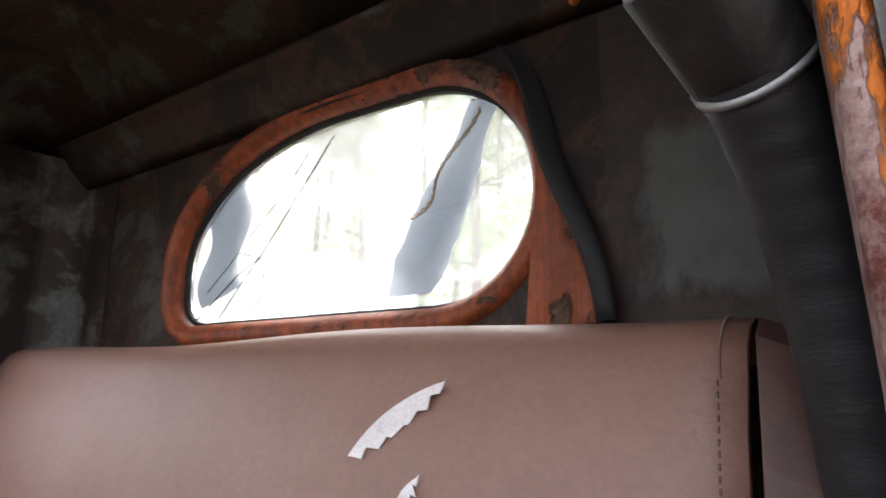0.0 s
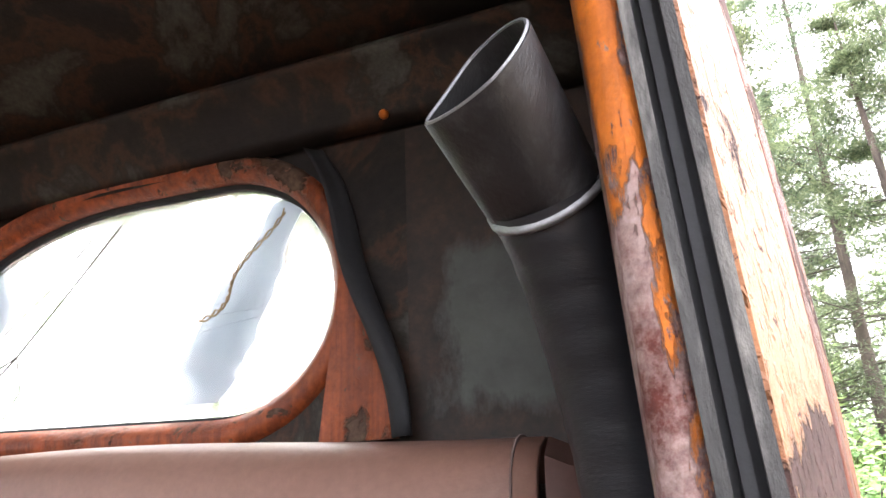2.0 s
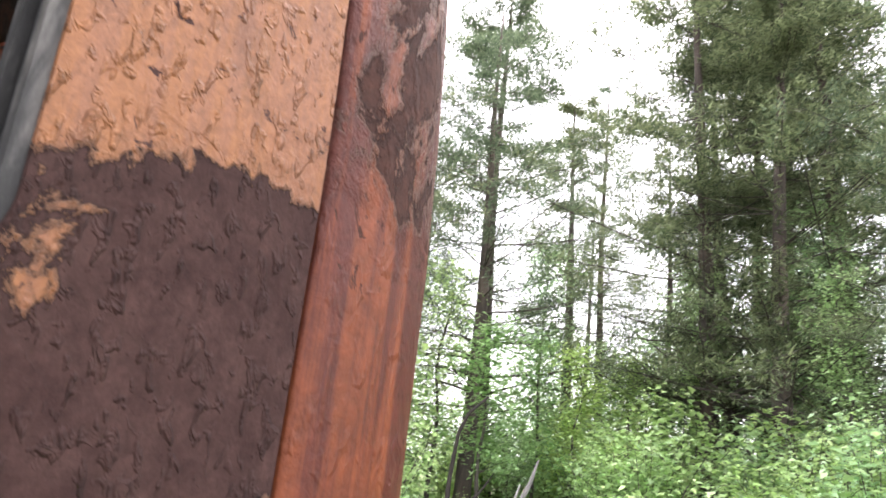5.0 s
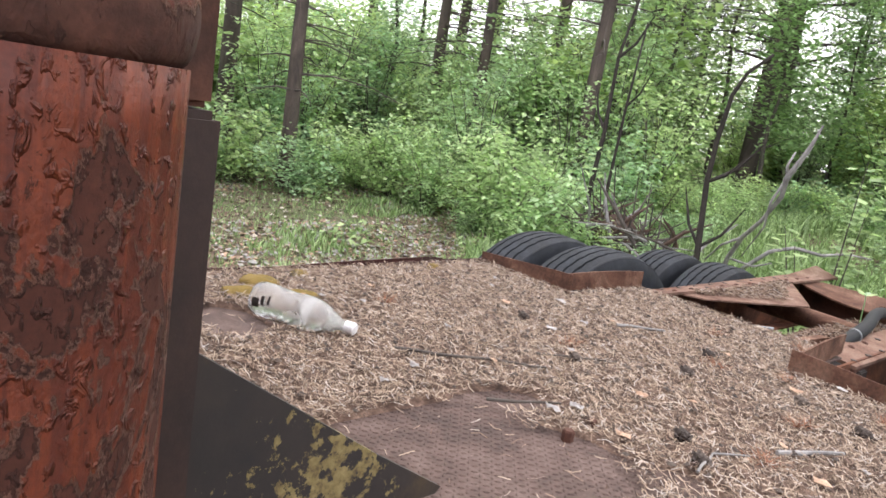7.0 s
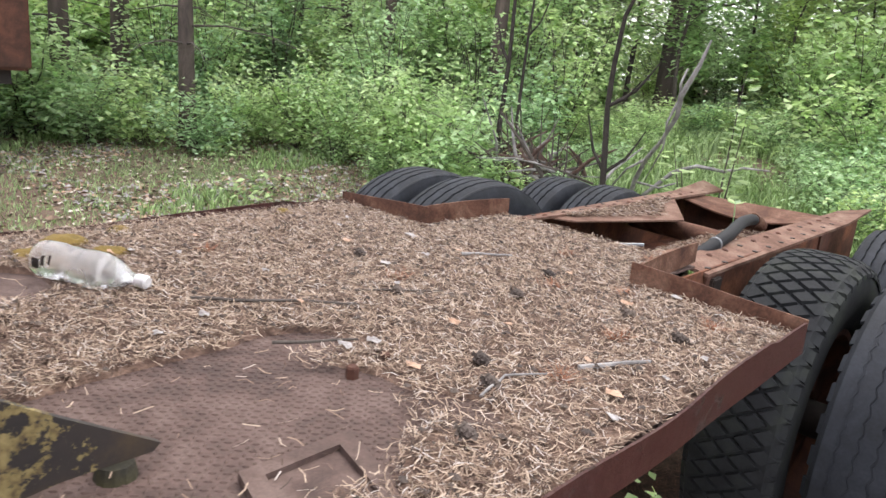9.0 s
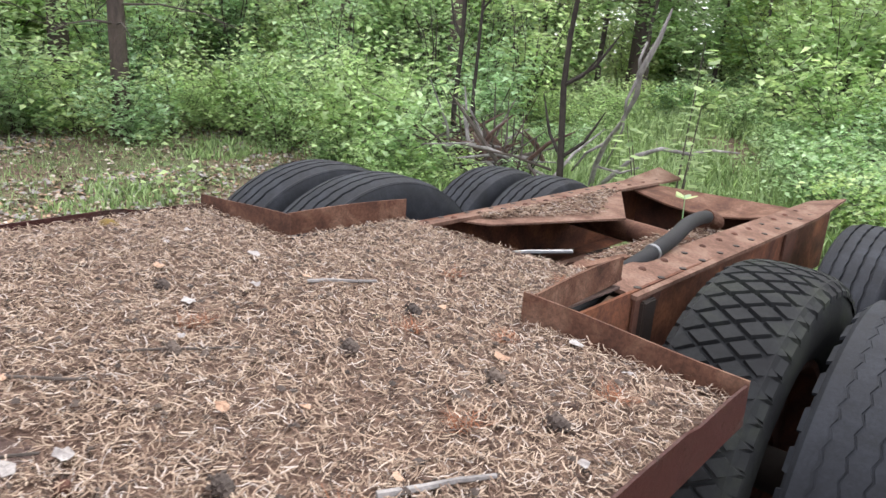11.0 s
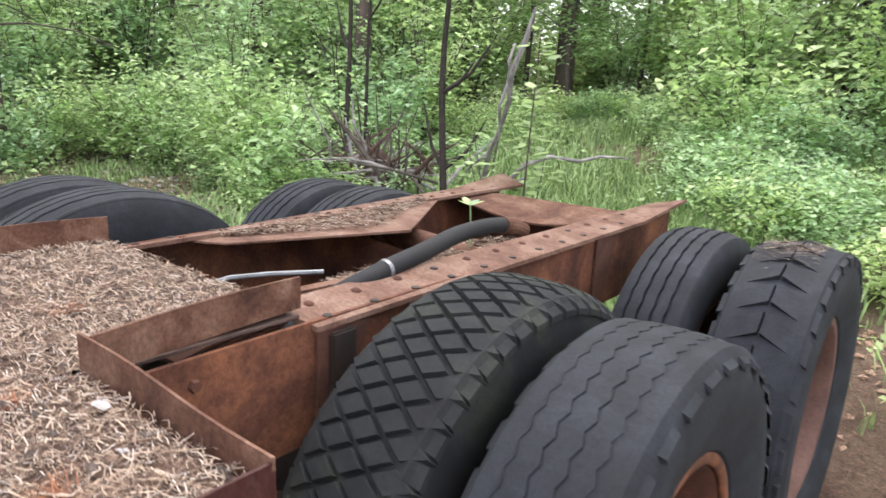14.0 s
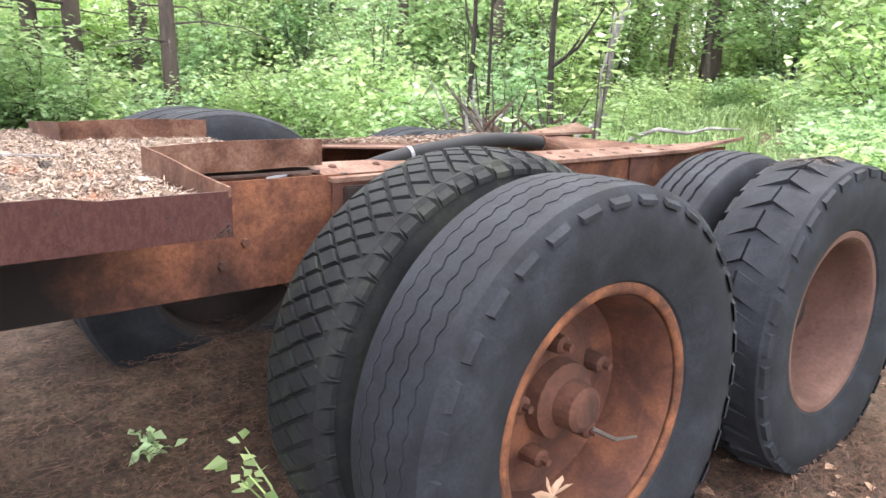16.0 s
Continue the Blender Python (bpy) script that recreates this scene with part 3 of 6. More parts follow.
def ring(bm, loop, place, section):
    """Sweeps a small section (out from the loop's middle, depth) round a loop."""
    cu = sum(p[0] for p in loop) / len(loop)
    cw = sum(p[1] for p in loop) / len(loop)
    rows = []
    n = len(loop)
    for k, (u, w) in enumerate(loop):
        t = Vector((loop[(k + 1) % n][0] - loop[k - 1][0], loop[(k + 1) % n][1] - loop[k - 1][1])).normalized()
        ou, ow = t.y, -t.x
        if ou * (u - cu) + ow * (w - cw) < 0:
            ou, ow = -ou, -ow
        rows.append([bm.verts.new(place(u + ou * a, w + ow * a, d)) for a, d in section])
    m = len(section)
    for k in range(n):
        for j in range(m):
            bm.faces.new((rows[k][j], rows[(k + 1) % n][j], rows[(k + 1) % n][(j + 1) % m], rows[k][(j + 1) % m]))
    return bm


bm = bmesh.new()
ring(bm, round_loop(WX, WZ, WHX, WHZ, WR), lambda u, w, d: (u, back_in + d, w + tilt(u)), [(-0.004, 0.01), (-0.006, -0.018), (0.008, -0.034), (0.020, -0.032), (0.029, -0.02), (0.029, 0.0)])
rear_window = part("rear_window", bm, M_RING, truck, "orange pressed surround of the rear window", smooth=True)
bm = bmesh.new()
ring(bm, round_loop(WX, WZ, WHX, WHZ, WR), lambda u, w, d: (u, back_in + d, w + tilt(u)), [(-0.011, 0.012), (-0.011, -0.004), (-0.002, -0.008), (-0.002, 0.014)])
part("seal", bm, M_RUBBER, rear_window, "perished dark rubber seal")
bm = bmesh.new()
loop = round_loop(WX, WZ, WHX - 0.012, WHZ - 0.012, [(a - 0.01, b - 0.01) for a, b in WR])
front, rear = ([bm.verts.new((u, back_in + d, w + tilt(u))) for u, w in loop] for d in (0.002, 0.007))
bm.faces.new(front), bm.faces.new(rear[::-1])
for k in range(len(loop)):
    bm.faces.new((front[k - 1], front[k], rear[k], rear[k - 1]))
pane = part("pane", bm, M_GLASS, rear_window, "dusty rear window glass")
pane.visible_shadow = False
CRACKS = (((-0.9, -0.9), (-0.6, -0.45), (-0.45, -0.3), (-0.2, 0.3), (0.0, 0.8)), ((-0.75, -0.95), (-0.55, -0.5), (-0.45, -0.3)), ((-0.45, -0.3), (-0.6, -0.22), (-0.82, -0.6)), ((-0.5, -0.95), (-0.4, -0.6), (-0.45, -0.3)), ((-0.55, -0.1), (-0.32, 0.3), (-0.15, 0.7)))
for k, line in enumerate(CRACKS):
    bm = bmesh.new()
    tube(bm, [(WX + WHX * u, back_in - 0.0005, WZ + WHZ * w + tilt(WX + WHX * u)) for u, w in line], 0.0011 if k < 2 else 0.0008, 5)
    part("crack", bm, M_BLACK, pane, "dirt-filled crack in the glass")
bm = bmesh.new()
sheet(bm, lambda u, v: (WX - WHX * (0.9 - 0.3 * u + 0.05 * math.sin(7 * v)), back_in + 0.012, WZ + WHZ * (-0.7 + 1.1 * v + 0.2 * u) + tilt(WX)), 4, 10, 0.001, (0, 1, 0))
part("loose_film", bm, M_FILM, rear_window, "milky scrap of torn film")
# torn film and a twisted string on the pane
bm = bmesh.new()
rng = random.Random(5)
a, b = [], []
for k in range(15):
    s = k / 14
    mid = Vector((0.115 + 0.125 * s, back_in + 0.012, 1.99 + 0.235 * s))
    half = 0.035 + 0.012 * math.sin(s * 5)
    a.append(bm.verts.new(mid + Vector((-half + rng.uniform(-0.003, 0.003), 0, 0))))
    b.append(bm.verts.new(mid + Vector((half + rng.uniform(-0.012, 0.008) * (1 - s), 0, 0))))
for k in range(14):
    bm.faces.new((a[k], b[k], b[k + 1], a[k + 1]))
f = part("torn_film", bm, M_FILM, rear_window, "milky strip of torn film")
f.modifiers.new("thick", "SOLIDIFY").thickness = 0.001
bm = bmesh.new()
for ph in (0, math.pi):
    tube(bm, [(0.13 + 0.1 * s + 0.01 * math.sin(s * 8), back_in - 0.004 + 0.002 * math.cos(s * 40 + ph), 2.085 + 0.12 * s ** 1.4 + 0.003 * math.sin(s * 40 + ph)) for s in [k / 40 for k in range(41)]], 0.0011, 5)
part("twisted_string", bm, M_STRAW, rear_window, "twisted straw-coloured string")

# header rail, corner flap and roof
bm = bmesh.new()
sheet(bm, lambda u, v: (-0.68 + 1.36 * u, back_in - 0.03 - 0.05 * v, 2.265 + 0.075 * v + 0.012 * math.sin(math.pi * v)), 8, 6, 0.006, (0, 0, 1))
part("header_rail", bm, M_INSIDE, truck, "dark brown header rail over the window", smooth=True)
bm = bmesh.new()
sheet(bm, lambda u, v: (0.392 + 0.024 * v * (1 - 0.3 * u) - 0.075 * u - 0.035 * u ** 3 + 0.006 * math.sin(9 * u), back_in - 0.04 - 0.012 * math.sin(3 * u + 2 * v), 1.93 + 0.33 * u), 16, 4, 0.004, (0, 1, 0))
part("torn_flap", bm, M_RUBBER, truck, "curled black trim strip beside the window", smooth=True)
bm = bmesh.new()
sheet(bm, lambda u, v: (0.312 + 0.02 * v + 0.085 * u * (1 - 0.8 * v), back_in - 0.037, 1.93 + 0.17 * v), 4, 6, 0.004, (0, 1, 0))
part("window_gusset", bm, M_RING, truck, "chipped orange gusset under the window corner")
bm = bmesh.new()


def roof_at(u, v):
    x = -0.735 + 1.47 * u
    y = -1.5 + (1.5 + BACK) * v
    fall = max(abs(2 * u - 1) ** 4, max(0, 2 * v - 1) ** 5)
    return (x, y, 2.335 + 0.14 * (1 - fall))


sheet(bm, roof_at, 16, 16, 0.012, (0, 0, 1))
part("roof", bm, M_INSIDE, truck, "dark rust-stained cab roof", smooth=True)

bm = bmesh.new()
bmesh.ops.create_icosphere(bm, subdivisions=2, radius=0.006, matrix=Matrix.Translation((0.386, -0.161, 2.279)))
part("rivet", bm, M_JAMB, truck, "small orange rivet head")

# doors: skin below the sill, posts round the window
for sign in (1, -1):
    bm = bmesh.new()
    o = square_loop(-1.20, SEAM - 0.006, 1.72, CAB_Z1 - 0.02, 16)
    i = round_loop((WIN_Y0 + WIN_Y1) / 2, (SILL + WIN_TOP) / 2, (WIN_Y1 - WIN_Y0) / 2, (WIN_TOP - SILL) / 2, (0.05, 0.08, 0.04, 0.05), 16)
    middle = [tuple(0.5 * (a + b) for a, b in zip(p, q)) for p, q in zip(o, i)]
    skin = lambda u, w, d: (sign * (side_x(w, u) - d), u, w)
    holed(bm, o, middle, skin, 0.02)
    holed(bm, middle, i, skin, 0.02)
    door = part("door", bm, M_DOOR, truck, "peeling orange door with an empty window")
    bm = bmesh.new()
    lv = [z for z in CAB_LEVELS if z <= 1.72]
    stations = [-1.20, -0.9, -0.7, -0.5, -0.49, -0.42, SEAM - 0.006]
    for ins in (0.0, 0.02):
        g = [[bm.verts.new((sign * (side_x(z, y) + bead_out(z) - ins), y, z)) for z in lv] for y in stations]
        for k in range(len(stations) - 1):
            for j in range(len(lv) - 1):
                bm.faces.new((g[k][j], g[k + 1][j], g[k + 1][j + 1], g[k][j + 1]))
    part("door_skin", bm, M_DOOR, door)
    deep = lambda u, w, d: (sign * (side_x(w, -0.5) - d), u, w)
    bm = bmesh.new()
    ring(bm, i, deep, [(-0.004, 0.024), (-0.006, 0.03), (0.002, 0.044), (0.03, 0.05), (0.05, 0.03), (0.02, 0.022)])
    part("window_jamb", bm, M_JAMB, door, "bright orange inner window jamb", smooth=True)
    for d0, d1, a0 in ((-0.001, 0.005, -0.010), (0.009, 0.014, -0.006), (0.018, 0.024, -0.011), (0.0, 0.025, -0.001)):
        bm = bmesh.new()
        ring(bm, i, deep, [(a0, d0), (a0, d1), (0.012, d1), (0.012, d0)])
        part("window_channel", bm, M_CHANNEL if a0 < -0.008 else M_RUBBER, door, "greyed rubber and felt window channel")

# plain front and floor that close the cab
bm = bmesh.new()
holed(bm, square_loop(-0.74, 0.74, CAB_Z0, 2.3), round_loop(0, 2.0, 0.6, 0.2, 0.06), lambda u, w, d: (u, -1.5 - d, w), 0.02)
for sx in (-0.755, 0.735):
    box(bm, sx, sx + 0.02, -1.5, -1.21, CAB_Z0, 2.3)
part("front_wall", bm, M_INSIDE, truck)
bm = bmesh.new()
box(bm, -0.74, 0.74, -1.5, BACK - 0.03, CAB_Z0 - 0.02, CAB_Z0)
part("cab_floor", bm, M_BLACK, truck)

# post behind the cab
bm = bmesh.new()
box(bm, 0.484, 0.548, -0.098, -0.03, 1.606, 2.26, 0.006)
cab_post = part("cab_post", bm, M_RUST_DARK, truck, "rusty red-brown square post behind the cab")
bm = bmesh.new()
box(bm, 0.476, 0.556, -0.098, -0.022, 1.04, 1.604, 0.008)
part("sleeve", bm, M_POST, cab_post, "black sleeve round the post's foot")

for x, tipy in ((0.45, 0.43), (-0.45, 0.42)):
    bm = bmesh.new()
    lo, hi = [], []
    for sx in (x - 0.006, x + 0.006):
        lo.append([bm.verts.new((sx, y, z)) for y, z in ((-0.03, 1.05), (0.20, 1.05), (0.30, 1.062), (tipy - 0.01, 1.062), (tipy, 1.072), (0.3, 1.152), (0.15, 1.252), (-0.03, 1.37))])
    bm.faces.new(lo[0]), bm.faces.new(lo[1][::-1])
    for k in range(8):
        bm.faces.new((lo[0][k], lo[0][(k + 1) % 8], lo[1][(k + 1) % 8], lo[1][k]))
    brace = part("brace_plate", bm, M_YELLOW, truck, "triangular black brace plate with flaking yellow paint")
    bm = bmesh.new()
    tube(bm, [(x, 0.37, 1.035), (x, 0.37, 1.062)], [0.03, 0.024], 12)
    part("rubber_mount", bm, M_MOSSY_RUBBER, brace, "mossy rubber mount")

# deck
DZ = 1.04
DX, DY0, DY1, DY2, NX = 0.87, -0.3, 1.84, 2.285, 0.405
bm = bmesh.new()
box(bm, -DX, DX, DY0, DY1, DZ - 0.006, DZ)
box(bm, -NX, NX, DY1, DY2, DZ - 0.006, DZ)
deck = part("deck_plate", bm, M_PLATE, truck, "rusted chequer-plate deck")


def wave(y):
    return 0.010 * math.sin(y * 6.0 + 1.0) + 0.006 * math.sin(y * 13.0)


for sign in (1, -1):
    bm = bmesh.new()
    top = 1.085 if sign > 0 else 1.062
    sheet(bm, lambda u, v: (sign * (DX + 0.012 + (0.018 * (1 - u)) + wave(DY0 + (DY1 - DY0) * u) * (0.5 + 0.5 * v) * (0.3 + 0.7 * (1 - u))), DY0 + (DY1 + 0.004 - DY0) * u, DZ - 0.035 + (top - DZ + 0.035) * v + (0.010 * math.sin(9 * u) if v == 1 and u < 0.9 else 0)), 40, 4, 0.005, (sign, 0, 0))
    part("side_lip", bm, M_LIP, truck, "bent maroon lip along the deck", smooth=False)
    bm = bmesh.new()
    sheet(bm, lambda u, v: (sign * (NX + (DX + 0.014 - NX) * u), DY1 + 0.004 * math.sin(6 * u), DZ + (0.079 - 0.027 * u) * v), 10, 2, 0.005, (0, 1, 0))
    part("rear_lip", bm, M_RUST, truck, "upturned rusty rear lip")
    bm = bmesh.new()
    sheet(bm, lambda u, v: (sign * (NX + 0.022 - 0.034 * u), DY1 + 0.01 + 0.445 * u, DZ + 0.012 + (0.066 + 0.006 * math.sin(3 * u)) * v), 12, 3, 0.006, (sign, 0, 0))
    part("side_plate", bm, M_RUST, truck, "upright rusty plate over the frame rail")

# frame rails with riveted top plates
R0, R1 = 2.265, 4.26


def rail_top(y):
    return 1.05 - 0.012 * max(0.0, (y - R0) / (R1 - R0))


for sign in (1, -1):
    off = 0.02 if sign > 0 else 0.0
    bm = bmesh.new()
    box(bm, *sorted((sign * (0.405 + off), sign * (0.415 + off))), -0.3, R1 - 0.05, 0.76, 1.03)
    box(bm, *sorted((sign * (0.335 + off), sign * (0.405 + off))), -0.3, R1 - 0.05, 0.76, 0.77)
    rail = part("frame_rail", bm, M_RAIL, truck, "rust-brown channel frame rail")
    bm = bmesh.new()
    sheet(bm, lambda u, v: (sign * (0.305 + off + (0.125 + 0.02 * u) * v), R0 + 0.03 * v + (R1 - R0) * u, rail_top(R0 + (R1 - R0) * u) - 0.028 * v * (1 - u) + 0.035 * v * max(0, u - 0.8) / 0.2), 20, 2, 0.012, (0, 0, -1))
    part("top_plate", bm, M_TOP, rail, "riveted rusty top plate")
    for col in (0.345, 0.405):
        for k in range(14):
            y = R0 + 0.08 + k * 0.142
            if y > R1 - 0.1:
                continue
            bm = bmesh.new()
            x = sign * (col + off)
            z = rail_top(y) - 0.028 * (col - 0.305) / 0.135 * (R1 - y) / (R1 - R0)
            raised = (k * 7 + int(col * 100)) % 5 != 0 and col < 0.38
            if raised:
                bmesh.ops.create_uvsphere(bm, u_segments=8, v_segments=5, radius=0.013, matrix=pose(x, y, z - 0.002) @ Matrix.Diagonal((1, 1, 0.7, 1)))
                part("rivet", bm, M_RUST_DARK, rail)
            else:
                bmesh.ops.create_cone(bm, cap_ends=True, segments=10, radius1=0.011, radius2=0.011, depth=0.004, matrix=pose(x, y, z))
                part("bolt_hole", bm, M_BLACK, rail)
    for y in (2.30, 3.55):
        bm = bmesh.new()
        sheet(bm, lambda u, v: (sign * (0.418 + off), y + 0.16 * u * (0.4 + 0.6 * v), 0.78 + 0.24 * v), 2, 2, 0.008, (sign, 0, 0))
        part("web_gusset", bm, M_RUST_DARK, rail)
    bm = bmesh.new()
    box(bm, *sorted((sign * (0.42 + off), sign * (0.44 + off))), 2.33, 2.40, 0.74, 1.0, 0.004)
    part("bracket", bm, M_BLACK, rail, "dark spring hanger bracket")
    for y, z in ((2.02, 0.98), (2.06, 0.88), (2.0, 0.83)):
        bm = bmesh.new()
        bmesh.ops.create_cone(bm, cap_ends=True, segments=6, radius1=0.013, radius2=0.011, depth=0.012, matrix=pose(sign * (0.42 + off), y, z, 0, 90, 0))
        part("bolt", bm, M_RUST_DARK, rail)

# plates and pipes between the rails
bm = bmesh.new()
v = [bm.verts.new(p) for p in ((-0.31, 2.5, 1.036), (-0.23, 2.55, 1.034), (-0.02, 3.12, 1.028), (-0.31, 3.62, 1.034), (-0.31, 2.5, 1.03), (-0.23, 2.55, 1.028), (-0.02, 3.12, 1.02), (-0.31, 3.62, 1.028))]
bm.faces.new(v[:4]), bm.faces.new(v[4:])
for k in range(4):
    bm.faces.new((v[k], v[(k + 1) % 4], v[4 + (k + 1) % 4], v[4 + k]))
part("gusset_plate", bm, M_TOP, truck, "rusty gusset plate strewn with needles")
bm = bmesh.new()
sheet(bm, lambda u, v: (-0.33 + 0.68 * u, 3.78 + 0.24 * v + 0.05 * u, 1.032 - 0.055 * math.sin(math.pi * u) * (1 - v) - 0.01), 14, 4, 0.008, (0, 0, -1))
part("rear_cross_plate", bm, M_RUST, truck, "bent rusty rear cross plate")
bm = bmesh.new()
box(bm, -0.40, 0.42, 3.98, 3.99, 0.78, 1.0)
part("rear_cross_member", bm, M_RUST_DARK, truck)
bm = bmesh.new()
sheet(bm, lambda u, v: (0.06 + 0.28 * v, 2.62 + 0.85 * u, 0.955 + 0.03 * v + 0.01 * math.sin(5 * u)), 8, 3, 0.008, (0, 0, -1))
part("inner_ledge", bm, M_RUST, truck, "rusty inner ledge covered with litter")
bm = bmesh.new()
tube(bm, [(-0.38, 3.34, 0.94), (0.0, 3.24, 0.95), (0.40, 3.14, 0.95)], 0.045, 12)
part("cross_tube", bm, M_RUST, truck, "rusty cross tube", smooth=True)
bm = bmesh.new()
tube(bm, [(-0.2, 2.42, 0.93), (-0.17, 2.52, 0.95), (-0.1, 2.6, 0.96), (0.0, 2.72, 0.965)], 0.007, 6)
part("thin_pipe", bm, M_STEEL_EDGE, truck, "thin pale pipe")
bm = bmesh.new()
sheet(bm, lambda u, v: (0.13 + 0.035 * v + 0.05 * u, 2.33 + 0.4 * u, 1.0), 3, 1, 0.02, (0, 0, -1))
part("rusty_strap", bm, M_RUST, truck)

# axles, springs and a tank under the deck
AX = (2.62, 3.80)
for y in AX:
    bm = bmesh.new()
    tube(bm, [(-1.0, y, 0.53), (1.0, y, 0.53)], 0.065, 12)
    bmesh.ops.create_uvsphere(bm, u_segments=14, v_segments=8, radius=0.2, matrix=pose(0, y, 0.53))
    part("axle", bm, M_BLACK, truck, "dark rusty drive axle", smooth=True)
for sign in (1, -1):
    for k in range(5):
        bm = bmesh.new()
        half = 0.72 - 0.11 * k
        sheet(bm, lambda u, v: (sign * 0.42 + sign * 0.08 * v, 3.21 + half * (2 * u - 1), 0.70 - 0.014 * k - 0.10 * (2 * u - 1) ** 2 * half), 12, 1, 0.011, (0, 0, -1))
        part("spring_leaf", bm, M_RUST_DARK, truck)
bm = bmesh.new()
tube(bm, [(0.97, 0.27, 0.83), (0.97, 0.30, 0.83), (0.97, 0.86, 0.83), (0.97, 0.89, 0.83)], [0.10, 0.125, 0.125, 0.10], 24)
tank = part("air_tank", bm, M_STONE, truck, "grey rounded tank under the deck edge", smooth=True)
bm = bmesh.new()
tube(bm, [(0.97, 0.66, 0.83), (0.97, 0.69, 0.83)], 0.129, 24)
part("tank_strap", bm, M_RUST_DARK, tank)
bm = bmesh.new()
box(bm, 0.42, 0.95, 0.5, 0.56, 0.72, 0.78)
part("tank_bracket", bm, M_BLACK, truck)


# ---- wheels ----
def tyre_mesh(R, W, tread):
    bm = bmesh.new()
    h = W / 2
    rim_r = R * 0.555
    prof = [(rim_r, -h * 0.62), (rim_r + 0.02, -h * 0.78), (R * 0.75, -h * 1.0), (R * 0.86, -h * 0.99), (R * 0.945, -h * 0.90), (R - 0.014, -h * 0.80), (R - 0.012, -h * 0.4), (R - 0.011, 0), (R - 0.012, h * 0.4), (R - 0.014, h * 0.80), (R * 0.945, h * 0.90), (R * 0.86, h * 0.99), (R * 0.75, h * 1.0), (rim_r + 0.02, h * 0.78), (rim_r, h * 0.62)]
    lathe(bm, prof, 96)
    body, bm = bm, bmesh.new()

    def spot(a, w, lift):
        r = R - 0.0125 + lift - 0.035 * (abs(w) / h) ** 4
        return Vector((w, r * math.cos(a), r * math.sin(a)))

    def block(loop, tall=0.013, shrink=0.9):
        ca = sum(p[0] for p in loop) / len(loop)
        cw = sum(p[1] for p in loop) / len(loop)
        lo = [bm.verts.new(spot(a, w, -0.004)) for a, w in loop]
        hi = [bm.verts.new(spot(ca + (a - ca) * shrink, cw + (w - cw) * shrink, tall)) for a, w in loop]
        bm.faces.new(hi)
        for k in range(len(loop)):
            q = (k + 1) % len(loop)
            bm.faces.new((lo[k], lo[q], hi[q], hi[k]))

    if tread == "diamond":
        n = 58
        da = math.tau / n
        for row in range(-2, 3):
            for k in range(n):
                a, wc = (k + 0.5 * (row % 2)) * da, row * h * 0.345
                block([(a - da * 0.46, wc), (a, wc - h * 0.315), (a + da * 0.46, wc), (a, wc + h * 0.315)], 0.014, 0.81)
        for k in range(n):
            a = (k + 0.5) * da
            for s in (1, -1):
                block([(a - da * 0.32, s * h * 0.80), (a + da * 0.32, s * h * 0.80), (a + da * 0.4, s * h * 0.99), (a - da * 0.4, s * h * 0.99)], 0.008)
    elif tread in ("zigzag", "rib"):
        n = 96 if tread == "rib" else 132
        da = math.tau / n
        amp = 0.035 * h if tread == "zigzag" else 0.018 * h
        edges = [-0.88, -0.5, -0.17, 0.17, 0.5, 0.88]
        for j in range(5):
            for k in range(n):
                z0 = amp if k % 2 else -amp
                z1 = -z0
                gap = (0.008 if tread == "zigzag" else 0.025) * h
                e0, e1 = edges[j] * h + gap, edges[j + 1] * h - gap
                o0, o1 = (0 if j == 0 else 1), (0 if j == 4 else 1)
                a0, a1 = k * da, (k + 1) * da
                lo = [bm.verts.new(spot(a, w, -0.004)) for a, w in ((a0, e0 + z0 * o0), (a1, e0 + z1 * o0), (a1, e1 + z1 * o1), (a0, e1 + z0 * o1))]
                top = 0.0045 if tread == "zigzag" else 0.012
                hi = [bm.verts.new(spot(a, w, top)) for a, w in ((a0, e0 + z0 * o0 + 0.002), (a1, e0 + z1 * o0 + 0.002), (a1, e1 + z1 * o1 - 0.002), (a0, e1 + z0 * o1 - 0.002))]
                bm.faces.new(hi)
                bm.faces.new((lo[0], lo[1], hi[1], hi[0]))
                bm.faces.new((lo[2], lo[3], hi[3], hi[2]))
        if tread == "zigzag":
            m = 34
            for k in range(m):
                a = (k + 0.5) * math.tau / m
                d = math.tau / m
                for s in (1, -1):
                    block([(a - d * 0.36, s * h * 0.86), (a + d * 0.36, s * h * 0.86), (a + d * 0.30, s * h * 1.0), (a - d * 0.30, s * h * 1.0)], 0.006, 0.95)
    else:
        n = 32
        da = math.tau / n
        for k in range(n):
            a = k * da
            for s in (1, -1):
                block([(a - 0.12 * da, 0.01 * s * h), (a + 0.56 * da, 0.01 * s * h), (a + 1.12 * da, s * h * 0.97), (a + 0.42 * da, s * h * 0.97)], 0.018, 0.96)
    return body, bm


